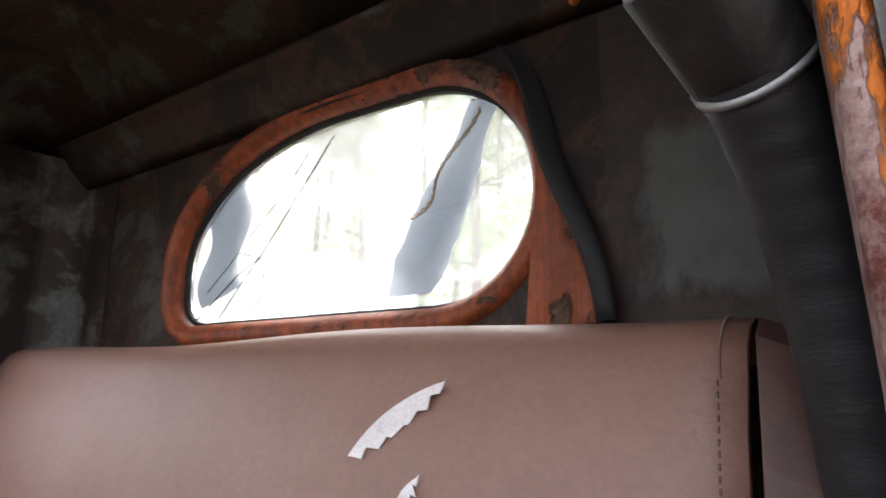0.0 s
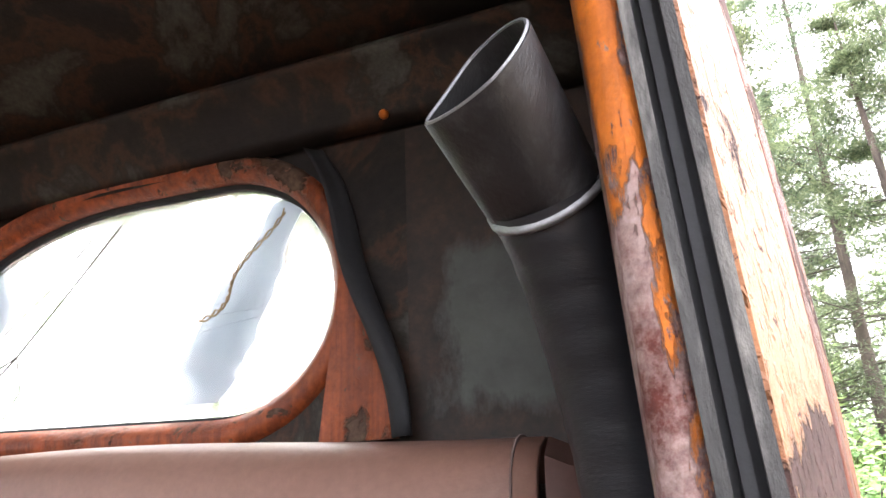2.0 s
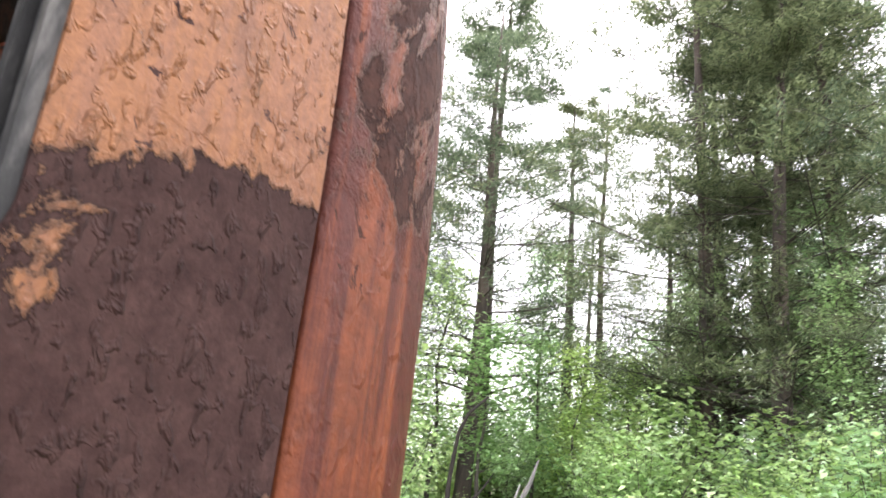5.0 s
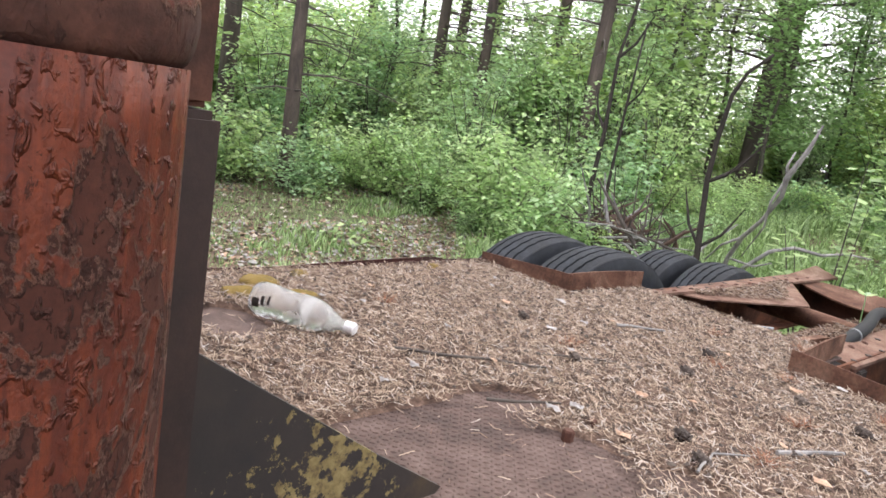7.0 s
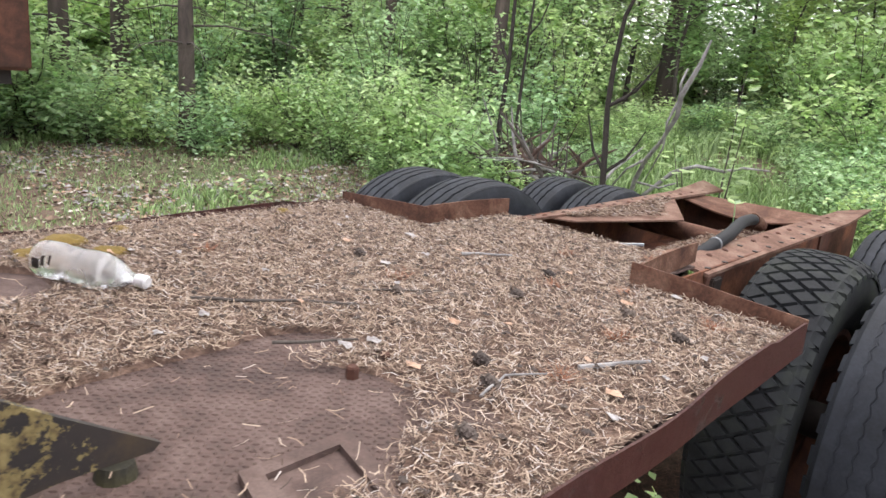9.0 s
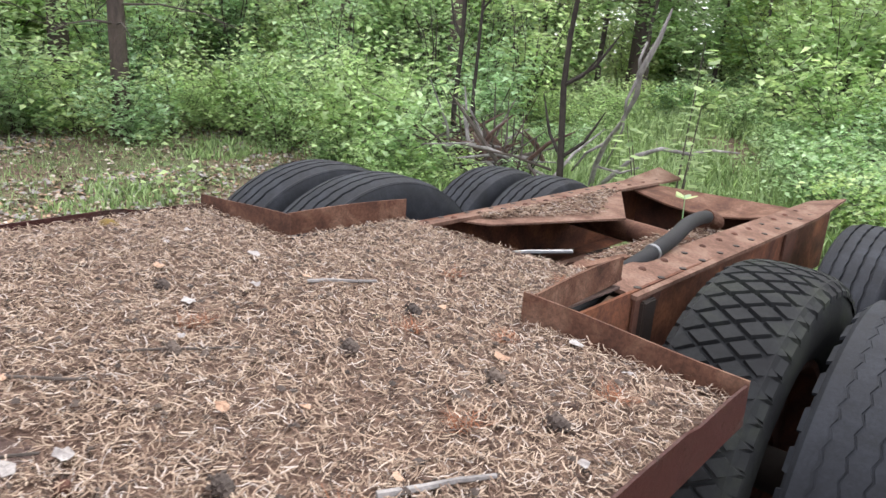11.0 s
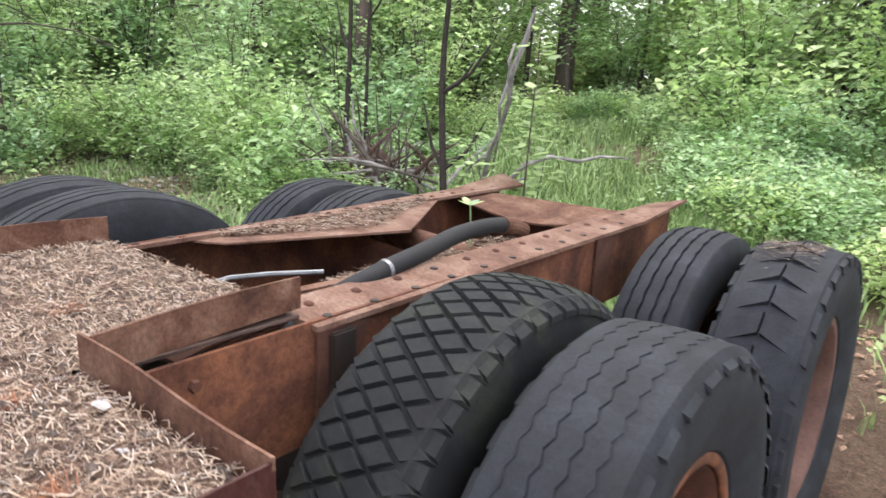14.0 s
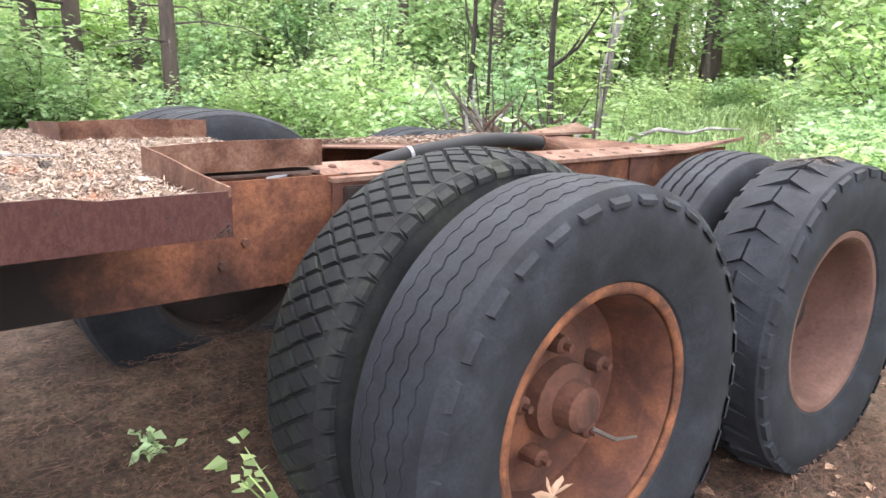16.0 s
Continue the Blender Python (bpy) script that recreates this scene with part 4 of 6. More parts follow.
def wheel(x, y, R, W, tread, sign, rim_mat, tyre_mat, dish, outer, label, up=0.545):
    """One wheel of the truck: rim with its tyre, hub and studs; dish: how far in the disc lies from the outer flange."""
    h = W / 2
    rr = R * 0.565
    bm = bmesh.new()
    lathe(bm, [(rr + 0.012, h * 0.66), (rr + 0.014, h * 0.70), (rr + 0.004, h * 0.74), (rr - 0.014, h * 0.72), (rr - 0.026, h * 0.62), (rr - 0.034, h * 0.4), (rr - 0.055, h * 0.66 - dish), (rr * 0.62, h * 0.62 - dish), (rr * 0.42, h * 0.66 - dish + 0.02), (rr * 0.3, h * 0.66 - dish + 0.02), (rr * 0.3, h * 0.5 - dish), (rr - 0.03, h * 0.5 - dish), (rr - 0.02, -h * 0.6), (rr + 0.01, -h * 0.7), (rr + 0.012, -h * 0.64), (rr - 0.008, -h * 0.5), (rr - 0.008, h * 0.5)], 64, closed=True)
    ob = part("wheel", bm, rim_mat, None, label, smooth=False)
    ob.data.set_sharp_from_angle(angle=radians(35))
    ob.data.shade_smooth()
    ob.data.set_sharp_from_angle(angle=radians(35))
    body, lugs = tyre_mesh(R, W, tread)
    words = {"diamond": "black tyre with a diamond tread", "zigzag": "worn black tyre with zigzag grooves", "rib": "black tyre with straight ribs", "chevron": "black tyre with worn chevron lugs"}[tread]
    for ty in (part("tyre", body, tyre_mat, None, words), tagged(part("tread_lug", lugs, tyre_mat), kind="stuff")):
        ty.data.shade_smooth()
        ty.data.set_sharp_from_angle(angle=radians(28))
        ty.parent = ob
    if outer:
        bm = bmesh.new()
        lathe(bm, [(rr + 0.013, h * 0.71), (rr + 0.006, h * 0.752), (rr - 0.006, h * 0.756), (rr - 0.016, h * 0.735), (rr - 0.022, h * 0.66), (rr - 0.012, h * 0.70)], 64, closed=True)
        part("rim_flange", bm, M_FLANGE, ob, "bright orange-rusted rim flange", smooth=True)
        bm = bmesh.new()
        tube(bm, [(h * 0.3 - dish, 0, 0), (h * 0.66 - dish + 0.06, 0, 0), (h * 0.66 - dish + 0.075, 0, 0), (h * 0.66 - dish + 0.12, 0, 0), (h * 0.66 - dish + 0.13, 0, 0)], [0.105, 0.095, 0.062, 0.055, 0.04], 20)
        part("hub", bm, M_RUST_DARK, ob, "rusty hub", smooth=False).parent = ob
        for k in range(5):
            a = math.tau * k / 5 + 0.4
            bm = bmesh.new()
            c = Vector((h * 0.66 - dish, 0.145 * math.cos(a), 0.145 * math.sin(a)))
            tube(bm, [c - Vector((0.01, 0, 0)), c + Vector((0.06, 0, 0)), c + Vector((0.066, 0, 0))], [0.026, 0.023, 0.016], 10)
            tube(bm, [c + Vector((0.066, 0, 0)), c + Vector((0.085, 0, 0))], 0.010, 6)
            part("wheel_nut", bm, M_RUST_DARK, ob)
    ob.parent = truck
    ob.location = Vector((x, y, up)) - Vector(truck.location)
    ob.rotation_euler = (random.uniform(0, 6), 0, 0) if sign > 0 else (random.uniform(0, 6), 0, math.pi)
    return ob


wheel(1.035, 2.585, 0.545, 0.275, "zigzag", 1, M_RIM, M_TYRE, 0.16, True, "deep-dished rim with an orange-rusted flange")
wheel(0.700, 2.585, 0.567, 0.28, "diamond", 1, M_RIM, M_TYRE_MOSS, 0.06, False, "rusted inner wheel")
wheel(1.03, 3.79, 0.535, 0.28, "chevron", 1, M_RIM_BROWN, M_TYRE, 0.2, False, "plain brown deep-dished rim", 0.53)
wheel(0.705, 3.79, 0.525, 0.25, "rib", 1, M_RIM, M_TYRE, 0.06, False, "rusted inner wheel", 0.53)
# Far rims black instead of rust: shade under the truck put into their colour.
for y, R in ((2.45, 0.575), (3.64, 0.52)):
    wheel(-1.035, y, R, 0.27, "rib", -1, M_BLACK, M_TYRE, 0.14, False, "rusted outer wheel", R - 0.015)
    wheel(-0.705, y, R + 0.005, 0.27, "rib", -1, M_BLACK, M_TYRE, 0.06, False, "rusted inner wheel", R - 0.015)

# needles lying on the flattened rear tyre
vs, fs = [], []
for k in range(420):
    a, x, y = random.uniform(0, math.tau), random.uniform(0.93, 1.1), random.gauss(3.72, 0.05)
    c, q, z = math.cos(a), math.sin(a), 0.53 + math.sqrt(0.535 ** 2 - (y - 3.79) ** 2) + random.uniform(-0.002, 0.008)
    n = len(vs)
    vs += [(x - q * 0.001, y + c * 0.001, z), (x + q * 0.001, y - c * 0.001, z), (x + c * 0.03, y + q * 0.03, z + 0.002)]
    fs.append((n, n + 1, n + 2))
tagged(raw("tyre_litter", vs, fs, M_NEEDLE), "dry needles lying on the worn rear tyre", "pine needles", kind="stuff")

# oak leaf and twig caught in the rim
bm = bmesh.new()
tube(bm, [(1.10, 2.60, 0.50), (1.13, 2.65, 0.47), (1.14, 2.72, 0.46)], [0.006, 0.005, 0.003], 6)
tagged(part("twig", bm, M_TWIG), "short dark twig caught in the rusty rim", "twig")
bm = bmesh.new()
pts = []
for k in range(28):
    a = math.tau * k / 28
    r = 0.05 * (0.62 + 0.38 * math.cos(a * 7)) * (1.15 if abs(math.cos(a)) > 0.7 else 0.8)
    pts.append(bm.verts.new((1.115 + 0.006 * math.sin(a * 3), 2.452 + 1.2 * r * math.cos(a) * 1.1, 0.392 + 1.2 * r * math.sin(a))))
c = bm.verts.new((1.122, 2.452, 0.392))
for k in range(28):
    bm.faces.new((c, pts[k], pts[(k + 1) % 28]))
f = tagged(part("oak_leaf", bm, M_DRY_LEAF), "dry tan oak leaf lying in the wheel rim", "leaf")
f.modifiers.new("thick", "SOLIDIFY").thickness = 0.001
# ---- inside the cab ----
seat = thing("bench_seat", (0, -0.4, 1.12), "brown vinyl bench seat back with a torn cover", "seat")
SEAT_TOP = 1.924


def seat_front(u, v):
    """u along the bench, v up the face and over the top edge."""
    x = -0.60 + 1.157 * u
    if v < 0.75:
        return (x, -0.40 + 0.11 * (v / 0.75) - 0.012 * math.sin(math.pi * v), 1.2 + (SEAT_TOP + tilt(x) - 0.05 - 1.2) * v / 0.75)
    a = (v - 0.75) / 0.25 * math.pi * 0.9
    return (x, -0.29 + 0.045 * (1 - math.cos(a)), SEAT_TOP + tilt(x) - 0.05 + 0.05 * math.sin(a) + 0.004 * math.sin(9 * x) * math.sin(a))


bm = bmesh.new()
sheet(bm, seat_front, 24, 24, 0.01, (0, 1, 0))
part("backrest_cover", bm, M_VINYL, seat, "sun-faded brown vinyl cover", smooth=True)
bm = bmesh.new()
prof = [seat_front(1, v / 16) for v in range(17)]
side = [bm.verts.new((0.556 + 0.012 * math.sin(math.pi * k / 16), p[1], p[2])) for k, p in enumerate(prof)] + [bm.verts.new((0.556, -0.21, 1.2))]
bm.faces.new(side)
r = bmesh.ops.extrude_face_region(bm, geom=bm.faces[:])
bmesh.ops.translate(bm, verts=[g for g in r["geom"] if isinstance(g, bmesh.types.BMVert)], vec=(0.045, 0.01, -0.02))
part("side_panel", bm, M_VINYL_DARK, seat, "darker side panel")
for k in range(60):
    v = 0.40 + 0.52 * k / 60
    p = Vector(seat_front(0.985, v))
    bm = bmesh.new()
    box(bm, p.x - 0.0007, p.x + 0.0007, p.y - 0.002, p.y + 0.001, p.z - 0.0022, p.z + 0.0022)
    part("stitch", bm, M_VINYL_DARK, seat)
for (u0, v0), (u1, v1), wide in (((0.705, 0.672), (0.79, 0.748), 0.016), ((0.755, 0.615), (0.775, 0.66), 0.009)):
    bm = bmesh.new()
    a, b = [], []
    for k in range(13):
        s = k / 12
        p = Vector(seat_front(u0 + (u1 - u0) * s, v0 + (v1 - v0) * s)) + Vector((0, -0.004, 0))
        q = wide * math.sin(math.pi * min(1, s * 0.96 + 0.04)) ** 0.8
        a.append(bm.verts.new(p + Vector((-q * 0.6, 0, q * 0.5))))
        b.append(bm.verts.new(p + Vector((q * 0.45 + 0.003 * math.sin(k * 2.3), 0, -q * 0.4 + 0.003 * math.cos(k * 3.1)))))
    for k in range(12):
        bm.faces.new((a[k], b[k], b[k + 1], a[k + 1]))
    t = part("tear", bm, M_FOAM, seat, "white backing showing through a rip")
    t.modifiers.new("thick", "SOLIDIFY").thickness = 0.002
bm = bmesh.new()
box(bm, -0.60, 0.60, -0.95, -0.38, 1.3, 1.45, 0.03)
part("cushion", bm, M_VINYL, seat)
bm = bmesh.new()
box(bm, -0.6, 0.6, -0.9, -0.3, 1.12, 1.3)
part("seat_box", bm, M_BLACK, seat)

# flexible duct with a pipe end, standing in the corner
duct = thing("air_duct", (0.60, -0.30, 1.12), "black flexible duct with a cut grey pipe end", "duct")
D0, D1, D2, D3 = Vector((0.635, -0.27, 1.13)), Vector((0.635, -0.24, 1.70)), Vector((0.640, -0.32, 1.915)), Vector((0.609, -0.417, 2.029))


def duct_line(s):
    return (1 - s) ** 3 * D0 + 3 * s * (1 - s) ** 2 * D1 + 3 * s * s * (1 - s) * D2 + s ** 3 * D3


bm = bmesh.new()
tube(bm, [duct_line(k / 120) for k in range(121)], [0.0345 + 0.0003 * math.sin(k * 1.1) for k in range(121)], 24, cap=False)
part("duct_hose", bm, M_HOSE, duct, "wrapped black hose", smooth=True)
bm = bmesh.new()
d = Vector((-0.20, -0.78, 0.60)).normalized()
tube(bm, [D3 - 0.002 * d, D3 + 0.002 * d], 0.0375, 28)
part("clamp_ring", bm, M_STEEL_EDGE, duct, "thin pale ring", smooth=True)
bm = bmesh.new()
sx = Vector((0.908, 0.071, 0.413))
sx = (sx - d * sx.dot(d)).normalized()
sy = d.cross(sx)
rows = []
for r in (0.033, 0.030):
    for top in (0, 1):
        ring_ = []
        for k in range(36):
            a = math.tau * k / 36
            end = 0.08 + 0.010 * math.cos(a)
            ring_.append(bm.verts.new(D3 - 0.06 * d * (1 - top) + d * end * top + r * ((math.cos(a) - 0.22 * top * max(0.0, -math.cos(a)) ** 5) * sx + math.sin(a) * (1 - 0.3 * top * max(0.0, -math.cos(a))) * sy)))
        rows.append(ring_)
for p, q in ((0, 1), (2, 3), (1, 3)):
    for k in range(36):
        bm.faces.new((rows[p][k], rows[p][(k + 1) % 36], rows[q][(k + 1) % 36], rows[q][k]))
part("pipe_end", bm, M_PIPE, duct, "scratched grey pipe cut at a slant", smooth=True).data.set_sharp_from_angle(angle=radians(40))
bm = bmesh.new()
tube(bm, [(rows_p := D3 + d * (0.0805 + 0.010 * math.cos(math.tau * k / 36)) + 0.0315 * ((math.cos(math.tau * k / 36) - 0.22 * max(0.0, -math.cos(math.tau * k / 36)) ** 5) * sx + math.sin(math.tau * k / 36) * (1 - 0.3 * max(0.0, -math.cos(math.tau * k / 36))) * sy)) for k in range(37)], 0.0011, 5)
part("cut_edge", bm, M_STEEL_EDGE, duct, "shiny cut edge")
# ---- on the deck ----
def on_deck(x, y):
    return DZ + 0.006 + 0.010 * (0.5 + 0.5 * noise.noise((x * 2.5, y * 2.5, 1.0)))


def bare(x, y):
    """Where the plate is swept clear, 0..1."""
    e = max(abs((x - 0.42) / 0.30), abs((y - 0.56) / 0.36)) + 0.35 * noise.noise((x * 7, y * 7, 5.0))
    f = math.hypot((x + 0.42) / 0.13, (y - 0.50) / 0.09)
    return max(0.0, 1.0 - max(0.0, e - 0.72) / 0.25) if e < 0.97 else (1.0 if f < 1 else 0.0)


# packed litter between the lips, thinning out over the bare patch
bm = bmesh.new()
nx, ny = 70, 100
grid = {}
for i in range(nx + 1):
    for j in range(ny + 1):
        x = -0.865 + 1.73 * i / nx
        y = 0.0 + 2.28 * j / ny
        if y > DY1 - 0.004 and abs(x) > NX:
            continue
        k = bare(x, y)
        grid[i, j] = bm.verts.new((x, y, DZ + (0.004 + 0.012 * (0.5 + 0.5 * noise.noise((x * 3, y * 3, 1.0))) + 0.006 * noise.noise((x * 14, y * 14, 2.0))) * (1 - k) - 0.012 * k))
for i in range(nx):
    for j in range(ny):
        q = [grid.get(p) for p in ((i, j), (i + 1, j), (i + 1, j + 1), (i, j + 1))]
        if all(q):
            bm.faces.new(q)
tagged(part("needle_litter", bm, M_LITTER, smooth=True), "layer of packed dry pine needles on the deck", "litter", kind="stuff")

rng = random.Random(3)
vs, fs = [], []
count = 0
while count < 78000:
    x, y = rng.uniform(-0.86, 0.87), rng.uniform(0.02, 2.28)
    if y > DY1 - 0.01 and abs(x) > NX - 0.01:
        continue
    if rng.random() < bare(x, y) * 0.985:
        continue
    count += 1
    a = rng.uniform(0, math.tau)
    L = rng.uniform(0.013, 0.034)
    z = on_deck(x, y) + rng.uniform(0.0, 0.012)
    c, s = math.cos(a), math.sin(a)
    w = rng.uniform(0.0006, 0.0011)
    bow = rng.uniform(-0.005, 0.005)
    dz0, dz1 = rng.uniform(-0.004, 0.006), rng.uniform(-0.004, 0.010)
    k = len(vs)
    for t, b, dz in ((-0.5, 0, dz0), (0, bow, 0.002), (0.5, 0, dz1)):
        px, py = x + c * L * t - s * b, y + s * L * t + c * b
        vs += [(px - s * w, py + c * w, z + dz), (px + s * w, py - c * w, z + dz + 0.0006)]
    fs += [(k, k + 1, k + 3, k + 2), (k + 2, k + 3, k + 5, k + 4)]
tagged(raw("pine_needles", vs, fs, M_NEEDLE), "loose dry tan pine needles strewn over the deck", "pine needles", kind="stuff")

# chequer pattern of the bare plate
vs, fs = [], []
for i in range(43):
    for j in range(56):
        x, y = 0.10 + 0.0146 * i, 0.12 + 0.0146 * j
        if bare(x, y) < 0.3:
            continue
        a = math.pi / 4 if (i + j) % 2 else -math.pi / 4
        c, s = math.cos(a), math.sin(a)
        k = len(vs)
        for u, v, z in ((-0.0072, 0, 0), (0, -0.0036, 0), (0.0072, 0, 0), (0, 0.0036, 0), (-0.003, 0, 0.0022), (0.003, 0, 0.0022)):
            vs.append((x + c * u - s * v, y + s * u + c * v, DZ + z))
        fs += [(k, k + 1, k + 4), (k + 1, k + 2, k + 5), (k + 1, k + 5, k + 4), (k + 2, k + 3, k + 5), (k + 3, k, k + 4), (k + 3, k + 4, k + 5)]
ch = raw("chequer_lug", [(a, b - 1.8, c) for a, b, c in vs], fs, M_PLATE, truck)
tagged(ch, kind="stuff")

# hatch and bolts
hx0, hx1, hy0, hy1 = 0.566, 0.75, 0.484, 0.676
bm = bmesh.new()
holed(bm, square_loop(hx0, hx1, hy0, hy1), square_loop(hx0 + 0.028, hx1 - 0.028, hy0 + 0.032, hy1 - 0.032), lambda u, w, d: (u, w, DZ + 0.004 + d), 0.014)
box(bm, hx0 + 0.02, hx1 - 0.02, hy0 + 0.02, hy1 - 0.02, DZ + 0.002, DZ + 0.008)
for v in bm.verts:
    v.co.y -= 0.27 * (v.co.x - hx0)
part("hatch_frame", bm, M_PLATE, truck, "square rusty hatch frame on the deck")
for x, y in ((0.399, 0.823), (0.389, 0.912)):
    bm = bmesh.new()
    tube(bm, [(x, y, DZ), (x, y, DZ + 0.020), (x, y, DZ + 0.024)], [0.0125, 0.0125, 0.010], 6)
    part("deck_bolt", bm, M_RUST_DARK, truck, "rusty bolt head")

# plastic bottle lying on its side
bottle = thing("plastic_bottle", (-0.33, 0.65, 1.05), "empty clear plastic bottle lying on the needles", "bottle")
B0, B1 = Vector((-0.452, 0.578, DZ + 0.058)), Vector((-0.196, 0.718, DZ + 0.040))
bd = (B1 - B0).normalized()
LEN = (B1 - B0).length
prof = [(0.0, 0.030), (0.005, 0.040), (0.02, 0.0445), (0.06, 0.045), (0.065, 0.0425), (0.10, 0.0425), (0.135, 0.043), (0.14, 0.0455), (0.175, 0.0455), (0.20, 0.040), (0.235, 0.025), (0.255, 0.0145), (0.27, 0.0135)]
bm = bmesh.new()
tube(bm, [B0 + bd * a * LEN / 0.3 for a, r in prof] + [B0 + bd * a * LEN / 0.3 for a, r in prof[::-1]], [r for a, r in prof] + [r - 0.0008 for a, r in prof[::-1]], 28, cap=False)
part("bottle_body", bm, M_BOTTLE, bottle, smooth=True)
bm = bmesh.new()
tube(bm, [B1 - bd * 0.028, B1 - bd * 0.004, B1], [0.0155, 0.0155, 0.012], 16)
part("bottle_cap", bm, M_CAP, bottle, "white screw cap")
bm = bmesh.new()
sidev = bd.cross(Vector((0, 0, 1))).normalized()
for k, (a, h, w) in enumerate(((0.02, 0.3, 0.02), (0.045, 0.5, 0.01), (0.065, 0.6, 0.006))):
    pts = []
    for q in range(7):
        s = q / 6
        ang = -0.5 + h + 0.5 * s
        pts.append([B0 + bd * (a + e) * LEN / 0.3 + 0.0462 * (math.cos(ang) * sidev + math.sin(ang) * Vector((0, 0, 1))) for e in (0, w)])
    vv = [[bm.verts.new(p) for p in r] for r in pts]
    for q in range(6):
        bm.faces.new((vv[q][0], vv[q + 1][0], vv[q + 1][1], vv[q][1]))
part("label_scrap", bm, M_BLACK, bottle, "dark scraps of a torn label")

# sticks, cones, pale leaves, tufts and moss
def stick(points, r, label, material=M_TWIG, name="stick"):
    bm = bmesh.new()
    line = []
    for p, q in zip(points, points[1:]):
        for f in (0, 0.35, 0.7):
            x, y, z = (u + (v - u) * f for u, v in zip(p, q))
            line.append((x + 0.012 * noise.noise((x * 31, y * 31, 2.0)), y + 0.012 * noise.noise((x * 31, y * 31, 7.0)), z))
    points = line + [points[-1]]
    r *= 0.75
    n = len(points)
    tube(bm, [(x, y, on_deck(x, y) + z) for x, y, z in points], [r * (1 - 0.5 * k / n) for k in range(n)], 6)
    return tagged(part(name, bm, material), label, "stick", "sticks on the deck")


stick([(-0.10, 0.77, 0.012), (0.0, 0.86, 0.015), (0.06, 0.96, 0.014), (0.14, 1.06, 0.012)], 0.006, "crooked dark stick on the needles")
stick([(0.22, 0.77, 0.012), (0.27, 0.85, 0.013), (0.30, 0.92, 0.011)], 0.005, "short dark stick on the needles")
stick([(0.05, 1.12, 0.012), (0.18, 1.3, 0.014)], 0.004, "thin dark twig on the needles")
stick([(0.66, 1.18, 0.012), (0.74, 1.32, 0.014)], 0.008, "weathered grey stick on the needles", M_DEADWOOD)
stick([(0.62, 0.93, 0.012), (0.60, 1.02, 0.02), (0.64, 1.10, 0.014)], 0.004, "thin grey twig on the needles", M_DEADWOOD)
stick([(-0.05, 1.62, 0.012), (0.05, 1.75, 0.014)], 0.007, "pale grey stick near the lip", M_DEADWOOD)
rng = random.Random(9)


def cone(x, y):
    bm = bmesh.new()
    z = on_deck(x, y) + 0.014
    tube(bm, [(x - 0.018, y, z), (x - 0.008, y + 0.002, z), (x + 0.008, y + 0.002, z), (x + 0.02, y, z)], [0.006, 0.014, 0.011, 0.003], 8)
    for k in range(26):
        a, s = k * 2.4, k / 26
        c = Vector((x - 0.016 + 0.034 * s, y + 0.014 * (1 - s * 0.7) * math.cos(a), z + 0.014 * (1 - s * 0.7) * math.sin(a)))
        bmesh.ops.create_cone(bm, cap_ends=True, segments=4, radius1=0.005, radius2=0.001, depth=0.008, matrix=Matrix.Translation(c) @ Euler((a, 0.6, 0)).to_matrix().to_4x4())
    return tagged(part("pine_cone", bm, M_BARK), "small dark open pine cone on the needles", "pine cone", "pine cones on the deck")


for x, y in ((0.60, 0.98), (0.52, 1.05), (0.70, 0.80), (0.30, 1.45), (0.12, 1.2), (0.56, 1.55), (-0.2, 1.35), (0.24, 1.68), (0.72, 1.5)):
    cone(x, y)
for k in range(44):
    x, y = rng.uniform(-0.6, 0.82), rng.uniform(0.45, 1.8)
    if bare(x, y) > 0.2:
        continue
    bm = bmesh.new()
    r = rng.uniform(0.010, 0.024)
    z = on_deck(x, y) + 0.014
    pts = [bm.verts.new((x + r * (0.7 + 0.5 * rng.random()) * math.cos(a), y + 0.6 * r * (0.7 + 0.5 * rng.random()) * math.sin(a), z + rng.uniform(-0.002, 0.006))) for a in (math.tau * q / 9 for q in range(9))]
    c = bm.verts.new((x, y, z + 0.004))
    for q in range(9):
        bm.faces.new((c, pts[q], pts[(q + 1) % 9]))
    ob = tagged(part("dead_leaf", bm, M_PAPER if k % 3 else M_DRY_LEAF), "bleached dead leaf on the needles" if k % 3 else "dry tan leaf on the needles", "leaf", "dead leaves on the deck")
    ob.modifiers.new("thick", "SOLIDIFY").thickness = 0.001
for x, y in ((0.30, 1.62), (0.62, 1.40), (0.46, 1.72), (0.02, 1.3), (-0.45, 1.0), (0.66, 1.12), (0.32, 2.12), (0.12, 1.95), (0.73, 1.66)):
    vs, fs = [], []
    for q in range(60):
        a, up = rng.uniform(0, math.tau), rng.uniform(0.05, 0.6)
        L = rng.uniform(0.025, 0.055)
        d = Vector((math.cos(a) * math.cos(up), math.sin(a) * math.cos(up), math.sin(up))) * L
        o = Vector((x + rng.gauss(0, 0.012), y + rng.gauss(0, 0.012), on_deck(x, y) + 0.006))
        s = Vector((-math.sin(a), math.cos(a), 0)) * 0.0012
        k = len(vs)
        vs += [tuple(o - s), tuple(o + s), tuple(o + d)]
        fs.append((k, k + 1, k + 2))
    tagged(raw("needle_tuft", vs, fs, M_RED_NEEDLE), "fallen tuft of rust-red pine needles", "pine tuft", "red tufts on the deck")
